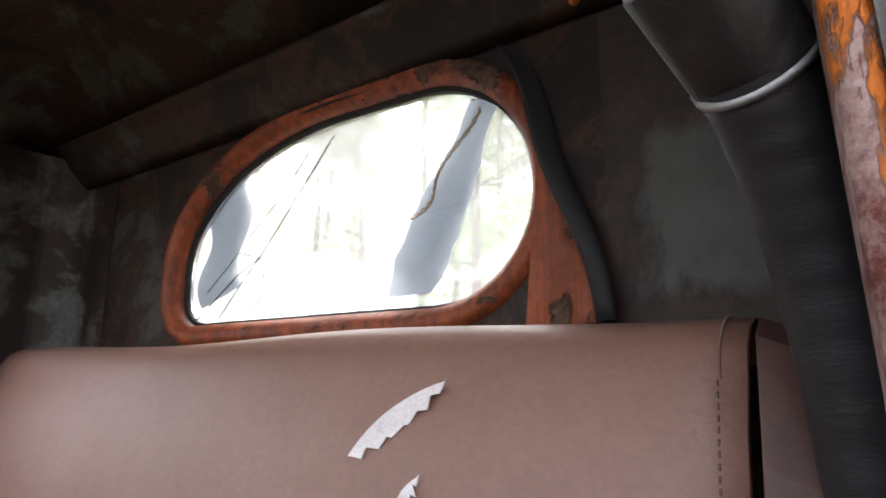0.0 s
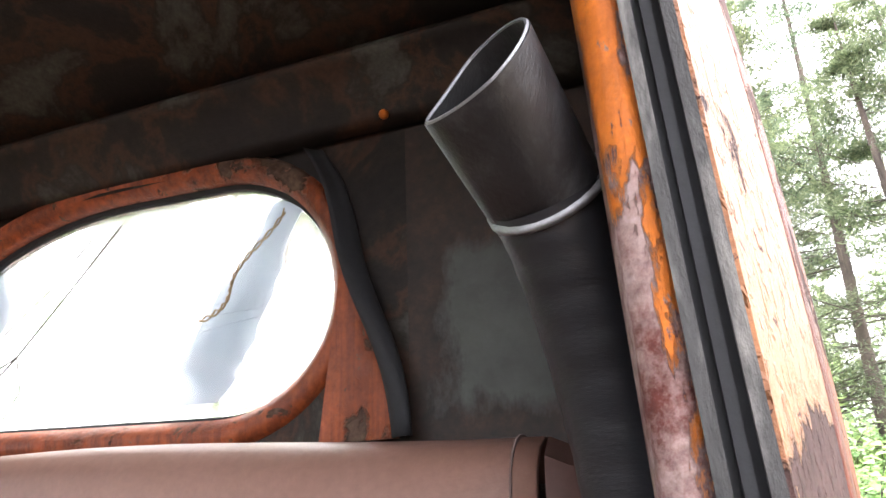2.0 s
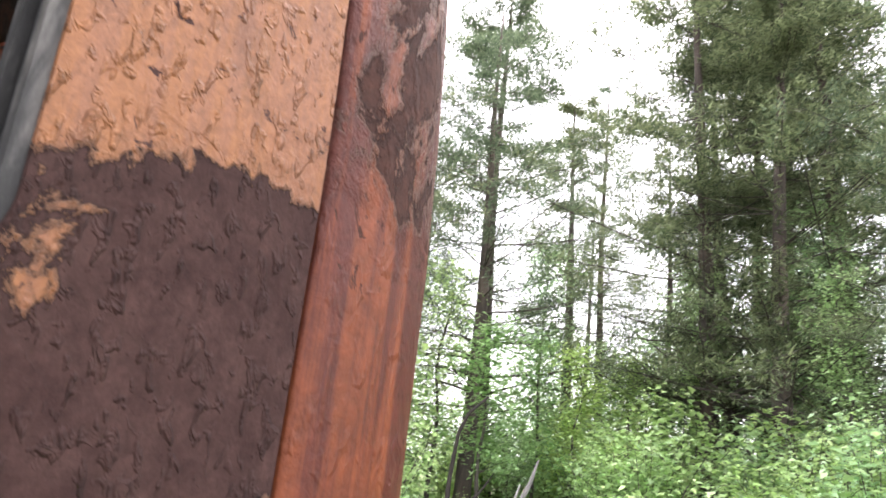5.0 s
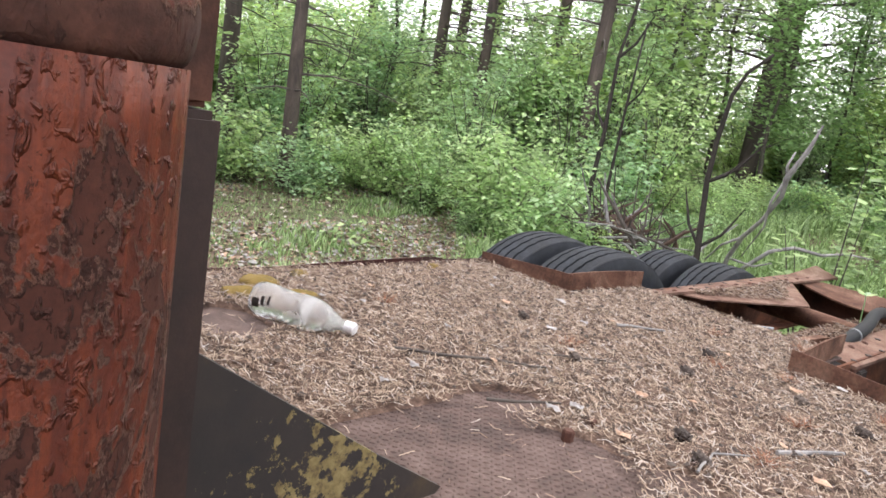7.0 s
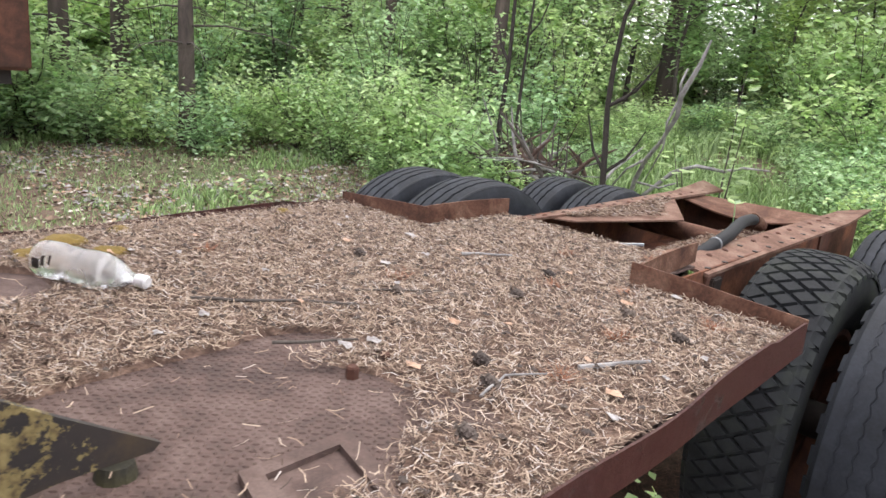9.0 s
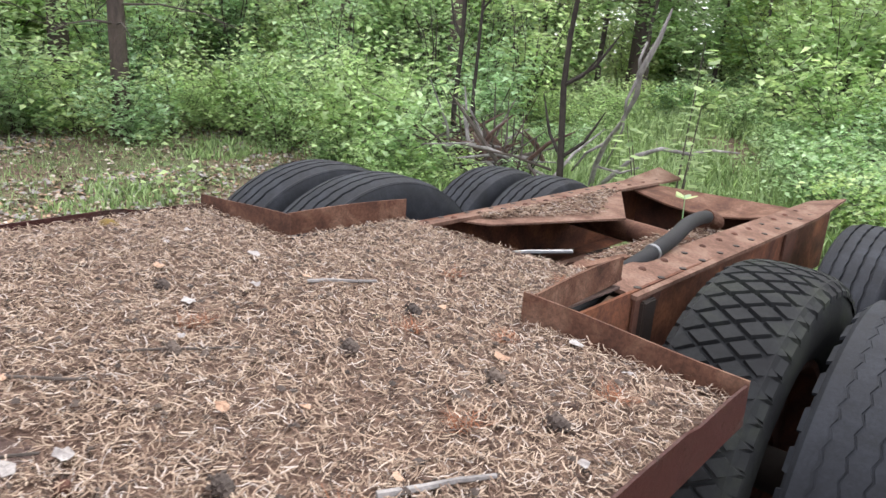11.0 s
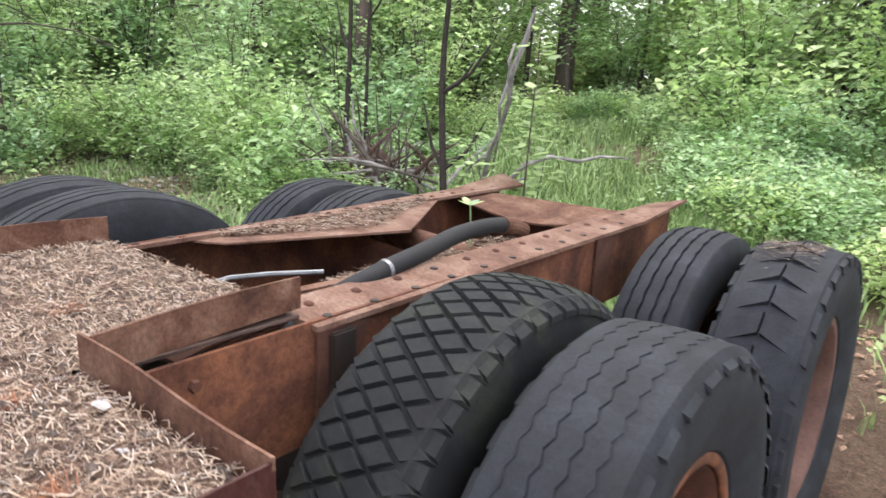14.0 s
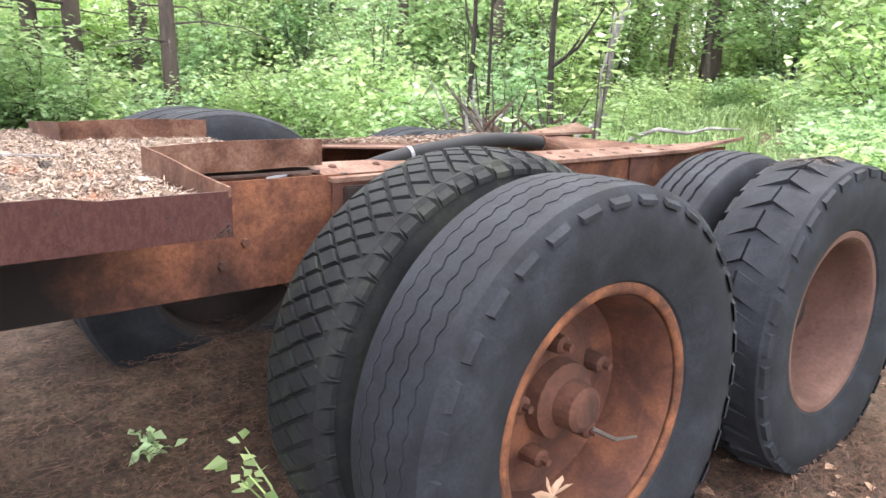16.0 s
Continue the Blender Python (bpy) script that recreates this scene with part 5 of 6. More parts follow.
for x, y, r in ((-0.80, 1.50, 0.03), (-0.62, 0.62, 0.05), (-0.70, 0.72, 0.06), (-0.55, 0.78, 0.05), (-0.78, 0.9, 0.035)):
    bm = bmesh.new()
    bmesh.ops.create_icosphere(bm, subdivisions=3, radius=r)
    for v in bm.verts:
        v.co *= 1 + 0.3 * noise.noise(v.co * 40 + Vector((x * 9, y * 9, 0)))
        v.co.z = max(-0.005, v.co.z * 0.45)
    bmesh.ops.translate(bm, verts=bm.verts, vec=(x, y, DZ + 0.012))
    tagged(part("moss_clump", bm, M_MOSS, smooth=True), "olive-brown moss clump on the deck", "moss", "moss on the deck")

vs, fs = [], []
for q in range(900):
    x, y = rng.uniform(-0.8, 0.84), rng.uniform(0.1, 2.25)
    if (y > DY1 - 0.02 and abs(x) > NX - 0.02) or bare(x, y) > 0.6:
        continue
    r = rng.uniform(0.003, 0.010)
    z = on_deck(x, y) + rng.uniform(0.008, 0.016)
    k = len(vs)
    n = 6
    vs.append((x, y, z + r * 0.5))
    for e in range(n):
        a = math.tau * e / n
        vs.append((x + r * rng.uniform(0.6, 1.5) * math.cos(a), y + r * rng.uniform(0.5, 1.2) * math.sin(a), z - r * 0.2))
    fs += [(k, k + 1 + e, k + 1 + (e + 1) % n) for e in range(n)]
tagged(raw("bark_crumbs", vs, fs, M_BARK), "dark crumbs of bark and cone scales on the deck", "bark crumbs", kind="stuff")

# black hose between the rails with a rusted pipe end and a seedling
hose = thing("black_hose", (0.3, 2.8, 1.0), "black rubber hose lying between the frame rails", "hose")
H = [Vector(p) for p in ((0.26, 2.33, 0.90), (0.30, 2.45, 1.0), (0.325, 2.60, 1.05), (0.31, 2.80, 1.072), (0.27, 3.0, 1.082), (0.235, 3.2, 1.072), (0.215, 3.33, 1.055))]
bm = bmesh.new()
fine = []
for k in range(len(H) - 1):
    p0, p1, p2, p3 = H[max(0, k - 1)], H[k], H[k + 1], H[min(len(H) - 1, k + 2)]
    for q in range(8):
        t = q / 8
        fine.append(0.5 * ((2 * p1) + (p2 - p0) * t + (2 * p0 - 5 * p1 + 4 * p2 - p3) * t * t + (3 * p1 - p0 - 3 * p2 + p3) * t ** 3))
fine.append(H[-1])
tube(bm, fine, 0.025, 16)
part("hose_body", bm, M_RUBBER, hose, smooth=True)
bm = bmesh.new()
tube(bm, [fine[17], fine[17].lerp(fine[18], 0.5)], 0.0275, 16)
part("hose_clamp", bm, M_STEEL_EDGE, hose, "pale clamp band")
bm = bmesh.new()
tube(bm, [H[-1] + Vector((0.004, -0.03, 0.004)), H[-1] + Vector((-0.005, 0.05, -0.012)), H[-1] + Vector((-0.01, 0.12, -0.04))], [0.030, 0.029, 0.031], 14)
part("pipe_stub", bm, M_RUST, hose, "rust-orange pipe stub")
# litter on the plates between the rails
vs, fs = [], []
for q in range(5200):
    if q % 2:
        u, v = rng.random(), rng.random()
        x, y, z = 0.08 + 0.25 * u, 2.64 + 0.8 * v, 0.965 + 0.03 * u
    else:
        v = rng.random()
        x, y, z = -0.31 + 0.22 * rng.random() * (1 - abs(2 * v - 0.9)), 2.6 + 0.95 * v, 1.038
        if x < -0.32:
            continue
    a, L = rng.uniform(0, math.tau), rng.uniform(0.012, 0.035)
    c, s = math.cos(a), math.sin(a)
    k = len(vs)
    zz = z + rng.uniform(0.0, 0.012)
    vs += [(x - s * 0.001, y + c * 0.001, zz), (x + s * 0.001, y - c * 0.001, zz), (x + c * L + s * 0.001, y + s * L, zz + rng.uniform(-0.003, 0.006)), (x + c * L - s * 0.001, y + s * L, zz + rng.uniform(-0.003, 0.006))]
    fs.append((k, k + 1, k + 2, k + 3))
tagged(raw("frame_litter", vs, fs, M_NEEDLE), "dry needles caught on the frame plates", "pine needles", kind="stuff")
seedling = thing("seedling", (0.20, 3.22, 1.0), "tiny green seedling growing beside the hose", "seedling")
bm = bmesh.new()
tube(bm, [(0.17, 3.2, 0.97), (0.17, 3.19, 1.10), (0.165, 3.19, 1.15)], [0.003, 0.0025, 0.001], 5)
part("stem", bm, M_LEAF, seedling)
for a, L in ((0.3, 0.05), (2.6, 0.05), (4.3, 0.045), (1.4, 0.04)):
    bm = bmesh.new()
    o = Vector((0.165, 3.19, 1.13))
    d = Vector((math.cos(a), math.sin(a), 0.4)) * L
    s = Vector((-math.sin(a), math.cos(a), 0.1)) * L * 0.35
    q = [bm.verts.new(o + p) for p in (Vector((0, 0, 0)), d * 0.4 + s, d * 0.75 + s * 0.7, d, d * 0.75 - s * 0.7, d * 0.4 - s)]
    bm.faces.new(q)
    part("leaf", bm, M_LEAF, seedling)

# ---- woods ----
def leaf_cloud(rng, centres, count, spread, size, flat=0.5):
    """Many small folded leaves round given points, as vertices and faces."""
    vs, fs = [], []
    for _ in range(count):
        c = rng.choice(centres)
        p = np.array(c) + np.array([rng.gauss(0, spread), rng.gauss(0, spread), rng.gauss(0, spread * 0.7)])
        a = rng.uniform(0, math.tau)
        tilt = rng.uniform(-flat, flat)
        L = size * rng.uniform(0.6, 1.25)
        d = np.array([math.cos(a) * math.cos(tilt), math.sin(a) * math.cos(tilt), math.sin(tilt) - 0.15])
        s = np.array([-math.sin(a), math.cos(a), rng.uniform(-0.5, 0.5)]) * L * 0.34
        u = np.array([0, 0, 1.0]) * L * 0.12
        k = len(vs)
        vs += [tuple(p), tuple(p + d * L * 0.45 + s + u), tuple(p + d * L), tuple(p + d * L * 0.45 - s + u)]
        fs += [(k, k + 1, k + 2), (k, k + 2, k + 3)]
    return vs, fs


def bush(name, seed, height, spread, leaves, leaf, material, label, stems=7):
    rng = random.Random(seed)
    ob = thing(name, (0, 0, 0), label, "bush", "bushes in the wood")
    bm = bmesh.new()
    tips = []
    for k in range(stems):
        a = rng.uniform(0, math.tau)
        reach = rng.uniform(0.3, 1.0) * spread
        h = height * rng.uniform(0.6, 1.0)
        pts = [Vector((0.08 * math.cos(a), 0.08 * math.sin(a), -0.1))]
        for j in range(1, 6):
            s = j / 5
            pts.append(Vector((reach * s ** 1.4 * math.cos(a) + rng.gauss(0, 0.05), reach * s ** 1.4 * math.sin(a) + rng.gauss(0, 0.05), h * s)))
        tube(bm, pts, [0.014 * (1 - 0.75 * j / 5) * height / 2 for j in range(6)], 4, False)
        for j in range(1, 6):
            for _ in range(4):
                e = pts[j] + Vector((rng.gauss(0, 0.22 * spread), rng.gauss(0, 0.22 * spread), rng.gauss(0, 0.09 * height)))
                if e.z > 0.1:
                    tips.append(tuple(e))
                    if rng.random() < 0.5:
                        tube(bm, [pts[j], (pts[j] + e) / 2 + Vector((0, 0, 0.03)), e], [0.005, 0.004, 0.002], 3, False)
    part("stem_work", bm, M_TWIG, ob)
    vs, fs = leaf_cloud(rng, tips, leaves, 0.10 * spread + 0.03, leaf)
    raw("crown", vs, fs, material, ob)
    return ob


def pine(name, seed, height, girth, bare, label, dense=1.0):
    rng = random.Random(seed)
    ob = thing(name, (0, 0, 0), label, "pine tree", "pines in the wood")
    lean = (rng.gauss(0, 0.012), rng.gauss(0, 0.012))
    bm = bmesh.new()
    line = [Vector((lean[0] * z + 0.05 * math.sin(z * 0.5 + seed), lean[1] * z + 0.05 * math.cos(z * 0.4 + seed), z)) for z in [height * k / 14 - 0.2 for k in range(15)]]
    tube(bm, line, [girth * (1 - 0.9 * (k / 14) ** 1.1) * (1.25 if k == 0 else 1) for k in range(15)], 9)
    part("trunk", bm, M_BARK, ob, smooth=True)
    bm = bmesh.new()
    vs, fs = [], []
    z = height * bare * 0.5
    while z < height * 0.98:
        s = z / height
        live = s > bare
        for _ in range(rng.choice((1, 2, 4)) if live else 2):
            a = rng.uniform(0, math.tau)
            L = (0.31 * height * (1.05 - s) + 0.4) * rng.uniform(0.4, 1.3) * (1 if live else 0.55)
            k = min(13, int(s * 14))
            root = line[k].lerp(line[k + 1], s * 14 - k)
            pts = [root + Vector((math.cos(a) * L * q, math.sin(a) * L * q, L * (0.12 * q + (0.12 if live else -0.25) * q * q) + rng.gauss(0, 0.04 * q))) for q in (0, 0.35, 0.7, 1)]
            tube(bm, pts, [0.028 * girth / 0.15 * (1.1 - s), 0.02 * (1.1 - s), 0.012, 0.005], 4, False)
            tw = []
            for q in range(9):
                f = rng.uniform(0.3, 1)
                i = min(2, int(f * 3))
                base = pts[i].lerp(pts[i + 1], f * 3 - i) if f < 1 else pts[3]
                e = base + Vector((rng.gauss(0, 0.14 * L), rng.gauss(0, 0.14 * L), rng.gauss(0.03, 0.05 * L)))
                tube(bm, [base, e], [0.006, 0.003], 3, False)
                tw.append(e)
            if live:
                for e in tw:
                    for _ in range(int(16 * dense)):
                        c = e + Vector((rng.gauss(0, 0.14), rng.gauss(0, 0.14), rng.gauss(0, 0.08)))
                        b = rng.uniform(0, math.tau)
                        dd = Vector((math.cos(b), math.sin(b), rng.uniform(-0.2, 0.9))).normalized() * rng.uniform(0.1, 0.2)
                        ss = dd.cross(Vector((0, 0, 1))).normalized() * 0.019
                        n = len(vs)
                        vs += [tuple(c - ss), tuple(c + ss), tuple(c + dd)]
                        fs.append((n, n + 1, n + 2))
        z += height * 0.028
    part("limb_work", bm, M_TWIG, ob)
    raw("crown", vs, fs, M_PINE, ob)
    return ob


def sapling(name, seed, height, leaves, leaf, material, label):
    rng = random.Random(seed)
    ob = thing(name, (0, 0, 0), label, "young tree", "young trees in the wood")
    bm = bmesh.new()
    line = [Vector((0.06 * math.sin(k * 1.3 + seed) * k / 10 * 2, 0.06 * math.cos(k * 1.1 + seed) * k / 10 * 2, height * k / 10 - 0.1)) for k in range(11)]
    tube(bm, line, [0.012 * height * (1 - 0.85 * k / 10) for k in range(11)], 7)
    tips = []
    for k in range(3, 11):
        for _ in range(3):
            a = rng.uniform(0, math.tau)
            L = height * 0.2 * rng.uniform(0.5, 1.1) * (1.2 - k / 11)
            e = line[k] + Vector((math.cos(a) * L, math.sin(a) * L, L * rng.uniform(0.1, 0.7)))
            tube(bm, [line[k], line[k].lerp(e, 0.5) + Vector((0, 0, 0.04)), e], [0.012, 0.008, 0.003], 4, False)
            for q in (0.45, 0.7, 0.9, 1.0):
                tips.append(tuple(line[k].lerp(e, q)))
    part("trunk", bm, M_TWIG, ob)
    vs, fs = leaf_cloud(rng, tips, leaves, 0.05 * height, leaf)
    raw("crown", vs, fs, material, ob)
    return ob


def shoot(x, y, z0, height, leaf):
    """A thin upright shoot with broad pale leaves in pairs."""
    rng = random.Random(41)
    ob = thing("broadleaf_shoot", (x, y, z0), "young shoot with broad pale green leaves behind the frame", "young tree")
    bm = bmesh.new()
    vs, fs = [], []
    for q in range(5):
        a = math.tau * q / 5 + 0.4
        reach = 0.06 if q == 0 else rng.uniform(0.2, 0.42)
        h = height if q == 0 else height * rng.uniform(0.6, 0.9)
        line = [Vector((x + reach * s * math.cos(a), y + reach * s * math.sin(a), z0 - 0.05 + h * s)) for s in (0, 0.25, 0.5, 0.75, 1)]
        tube(bm, line, [0.01, 0.008, 0.006, 0.004, 0.002], 5)
        for k in range(64):
            s = rng.uniform(0.4, 1.02)
            p = Vector((reach * s * math.cos(a), reach * s * math.sin(a), h * s - 0.05))
            b = rng.uniform(0, math.tau)
            L = leaf * rng.uniform(0.7, 1.2)
            d = Vector((math.cos(b), math.sin(b), rng.uniform(-0.3, 0.35)))
            w = Vector((-math.sin(b), math.cos(b), rng.uniform(-0.3, 0.3))) * L * 0.3
            p += d * rng.uniform(0.02, 0.07)
            n = len(vs)
            vs += [tuple(p + e) for e in (d * 0, d * L * 0.3 + w, d * L * 0.65 + w * 0.9, d * L, d * L * 0.65 - w * 0.9, d * L * 0.3 - w)]
            fs += [(n, n + 1, n + 2, n + 3), (n, n + 3, n + 4, n + 5)]
    part("stem", bm, M_TWIG, ob)
    raw("crown", vs, fs, M_HERB, ob)
    return ob


shoot(-0.4, 4.36, ground_height(-0.4, 4.36), 1.62, 0.075)


def plant(master, spots):
    """Places the master at the first spot and copies at the others: (x, y, turn, size)."""
    for k, (x, y, turn, size) in enumerate(spots):
        m = pose(x, y, ground_height(x, y), 0, 0, turn)
        if k == 0:
            ob = master
            ob.matrix_basis = m
        else:
            ob = copy_thing(master, m)
        ob.scale = (size, size, size * (0.9 + 0.2 * ((k * 7) % 5) / 5))


BUSHES = [
    bush("hazel_bush", 11, 1.9, 1.05, 1500, 0.135, M_LEAF, "fresh green hazel bush in the undergrowth", 9),
    bush("hazel_bush", 12, 1.2, 0.95, 1200, 0.12, M_LEAF, "low light green bush on the forest floor", 9),
    bush("maple_bush", 13, 2.3, 1.25, 1600, 0.15, M_LEAF_YELLOW, "bright yellow-green maple bush", 9),
    bush("hazel_bush", 14, 2.9, 1.0, 1600, 0.13, M_LEAF, "tall slender green bush with thin stems", 10),
]
PINES = [
    pine("pine_tree", 21, 14.0, 0.2, 0.36, "tall pine with a dark bare lower trunk", 1.6),
    pine("pine_tree", 22, 17.0, 0.19, 0.42, "tall slim pine with a sparse high crown", 1.5),
    pine("pine_tree", 23, 14.0, 0.21, 0.16, "dense dark pine with low drooping limbs", 2.8),
]
SAPLINGS = [
    sapling("young_tree", 31, 6.0, 2800, 0.12, M_LEAF, "slender young tree with light green leaves"),
    sapling("young_tree", 32, 4.2, 2200, 0.12, M_LEAF_YELLOW, "young tree with bright yellow-green leaves"),
]


def polar(bearing, distance):
    """A spot at a bearing (degrees to the left of the truck's rear) and a distance from beside the cab."""
    a = radians(bearing)
    return 1.15 - math.sin(a) * distance, -0.3 + math.cos(a) * distance


def wood_edge(b):
    """How far off the thicket begins in a direction: a clearing to the left, a meadow behind the truck."""
    return 8.0 + 5.0 * math.exp(-((b - 21) / 8) ** 2) + 3.0 * math.exp(-((b - 64) / 13) ** 2)


rng = random.Random(77)
spots = [[] for _ in BUSHES]
for k in range(330):
    b = rng.uniform(-45, 112)
    d = wood_edge(b) + 20 * rng.random() ** 1.5
    x, y = polar(b, d)
    near = d < wood_edge(b) + 2.5
    kind = rng.choice((1, 1, 0, 3)) if near else rng.choice((0, 0, 3, 2, 2))
    if 4 < b < 26 and rng.random() < 0.4:
        kind = 2
    size = rng.uniform(0.8, 1.35) * (0.42 + 0.58 * min(1.0, (d - wood_edge(b)) / 6))
    if 21 < b < 30 and d < 16.5:
        kind, size = 1, size * 0.6
    if 55 < b < 76 and d < 12.5:
        kind, size = 1, size * 0.7
    spots[kind].append((x, y, rng.uniform(0, 360), size))
for b, d, kind, size in ((10.5, 9.5, 1, 0.9), (12, 11.5, 0, 0.9), (-4, 9.0, 0, 1.0), (40.5, 12.2, 3, 0.8), (44, 12.6, 1, 1.2), (48, 12.2, 0, 0.8), (36.5, 14.4, 3, 0.95), (59.3, 9.1, 1, 0.6), (57, 9.6, 0, 0.5), (63, 9.8, 1, 0.75), (52, 9.4, 0, 0.5), (67, 10, 1, 0.8), (41.5, 7.9, 0, 0.62), (39.5, 7.6, 1, 0.7), (44, 8.3, 0, 0.6), (70, 11.5, 1, 0.8), (-9, 8.0, 1, 1.1)):
    x, y = polar(b, d)
    spots[kind].append((x, y, b * 53, size))
for k in range(90):
    b = rng.uniform(-30, 46)
    x, y = polar(b, wood_edge(b) - 1.6 * rng.random())
    spots[1].append((x, y, rng.uniform(0, 360), rng.uniform(0.25, 0.5)))
for k in range(34):
    x, y = polar(rng.uniform(48, 85), rng.uniform(10.5, 17))
    spots[rng.choice((0, 1, 0, 3))].append((x, y, rng.uniform(0, 360), rng.uniform(0.6, 1.0)))
for m, s in zip(BUSHES, spots):
    plant(m, s)
pines = [[], [], []]
for b, d, kind, size in ((25.2, 15.8, 0, 1.0), (5.4, 20, 2, 1.25), (3.2, 21, 2, 1.2), (1.6, 23, 2, 1.3), (-3, 19, 2, 1.1), (40.5, 17, 1, 0.9), (60.2, 9.6, 0, 0.55), (7.0, 18, 2, 1.25), (65.2, 13, 1, 0.85), (68.8, 12, 0, 0.75), (71.5, 12, 0, 0.7), (37.3, 10.9, 1, 0.62), (46, 13, 1, 0.6), (49.5, 15, 0, 0.7), (33.5, 18, 1, 0.8), (2.2, 16, 2, 1.2), (-1.5, 18, 2, 1.2), (10, 27, 1, 1.0), (37, 24, 1, 0.9), (30, 27, 0, 1.0), (15, 30, 1, 1.1), (48, 22, 0, 1.0), (55, 24, 1, 1.0), (24.2, 21, 2, 1.25), (33, 27, 2, 1.1), (17.5, 28, 2, 1.2), (-8.5, 13.5, 1, 0.75), (-12.5, 11.5, 2, 0.7), (-16, 15, 0, 0.85), (-21, 11, 2, 0.65), (-27, 14, 0, 0.8), (-6, 24, 2, 1.0)):
    x, y = polar(b, d)
    pines[kind].append((x, y, b * 37, size))
for k in range(26):
    b, d = rng.uniform(-50, 115), rng.uniform(26, 50)
    x, y = polar(b, d)
    pines[rng.choice((0, 1, 2))].append((x, y, rng.uniform(0, 360), rng.uniform(0.75, 1.2)))
for m, s in zip(PINES, pines):
    plant(m, s)
sap = [[], []]
for b, d, kind, size in ((35.6, 13, 0, 0.85), (24.4, 13.5, 1, 1.0), (17, 15, 1, 0.9), (32, 15, 0, 0.95), (46, 15, 0, 0.8), (53, 16, 0, 0.9), (28, 16, 0, 0.9), (13, 17, 1, 0.9), (8, 18, 0, 0.8), (20, 15.5, 1, 1.0), (62, 17, 0, 0.9), (-2, 14, 0, 0.8)):
    x, y = polar(b, d)
    sap[kind].append((x, y, b * 31, size))
for k in range(46):
    b, d = rng.uniform(-45, 110), rng.uniform(17, 34)
    x, y = polar(b, d)
    sap[rng.choice((0, 0, 1))].append((x, y, rng.uniform(0, 360), rng.uniform(0.8, 1.5)))
for m, s in zip(SAPLINGS, sap):
    plant(m, s)

# far woods: leaf clumps that close the view between the trunks
vs, fs = [], []
for k in range(1500):
    b, d = rng.uniform(-60, 125), rng.uniform(27, 46) if k < 1050 else rng.uniform(19, 28)
    x, y = polar(b, d)
    h = 9.5 * rng.random() ** 1.8 if k < 1050 else 0.6 + 3.6 * rng.random()
    c = [(x + rng.gauss(0, 0.6), y + rng.gauss(0, 0.6), max(0.2, h + rng.gauss(0, 0.5))) for _ in range(3)]
    v, f = leaf_cloud(rng, c, 75, 0.55, 0.26)
    n = len(vs)
    vs += v
    fs += [tuple(q + n for q in t) for t in f]
tagged(raw("far_woods", vs, fs, M_LEAF), "hazy green mass of distant woodland foliage", "woods", kind="stuff")

# grass, thick in the meadow and thin in the clearing
vs, fs = [], []
rng = random.Random(8)
made = 0
while made < 90000:
    b, d = rng.uniform(-40, 100), 3.0 + 13 * rng.random() ** 0.9
    x, y = polar(b, d)
    if -1.5 < x < 1.5 and y < 4.6:
        continue
    if x > 0.8 and y < 9.0 and rng.random() < 0.9 - 0.06 * max(0, y - 5.5):
        continue
    patch = noise.noise((x * 0.5, y * 0.5, 4.0)) + 0.4 * noise.noise((x * 1.7, y * 1.7, 6.0))
    lean_out = 0.75 if 46 < b < 82 and 5.5 < d < 10.0 else (-0.1 if b < 24 else 0.12)
    if patch < lean_out * 0.6 - 0.05 and rng.random() < (0.985 if lean_out > 0.5 else 0.93):
        continue
    made += 1
    a = rng.uniform(0, math.tau)
    L = rng.uniform(0.04, 0.13) if b > 45 else rng.uniform(0.1, 0.36)
    if x > 1.0 and y < 7:
        L *= 0.5
    w = rng.uniform(0.003, 0.007) * (1 + d / 12)
    lean = rng.uniform(0.1, 0.9) * L
    z = ground_height(x, y) - 0.01
    c, s = math.cos(a), math.sin(a)
    k = len(vs)
    vs += [(x - s * w, y + c * w, z), (x + s * w, y - c * w, z), (x + c * lean * 0.35 + s * w * 0.8, y + s * lean * 0.35 - c * w * 0.8, z + L * 0.6), (x + c * lean * 0.35 - s * w * 0.8, y + s * lean * 0.35 + c * w * 0.8, z + L * 0.6), (x + c * lean, y + s * lean, z + L * 0.95)]
    fs += [(k, k + 1, k + 2, k + 3), (k + 3, k + 2, k + 4)]
tagged(raw("grass", vs, fs, M_GRASS), "uneven green meadow grass round the clearing", "grass", kind="stuff")

# low leafy herbs among the grass
vs, fs = [], []
made = 0
while made < 34000:
    b, d = rng.uniform(-35, 100), 3.5 + 12 * rng.random() ** 0.7
    x, y = polar(b, d)
    if (-1.5 < x < 1.5 and y < 4.7) or (x > 0.8 and y < 7.5):
        continue
    if noise.noise((x * 0.8, y * 0.8, 9.0)) < (0.42 if 46 < b < 85 and d < 9.8 else -0.1):
        continue
    made += 1
    v, f = leaf_cloud(rng, [(x, y, ground_height(x, y) + rng.uniform(0.03, 0.22))], 1, 0.04, 0.075)
    n = len(vs)
    vs += v
    fs += [tuple(q + n for q in t) for t in f]
tagged(raw("herb_layer", vs, fs, M_HERB), "low green herbs on the forest floor", "herbs", kind="stuff")

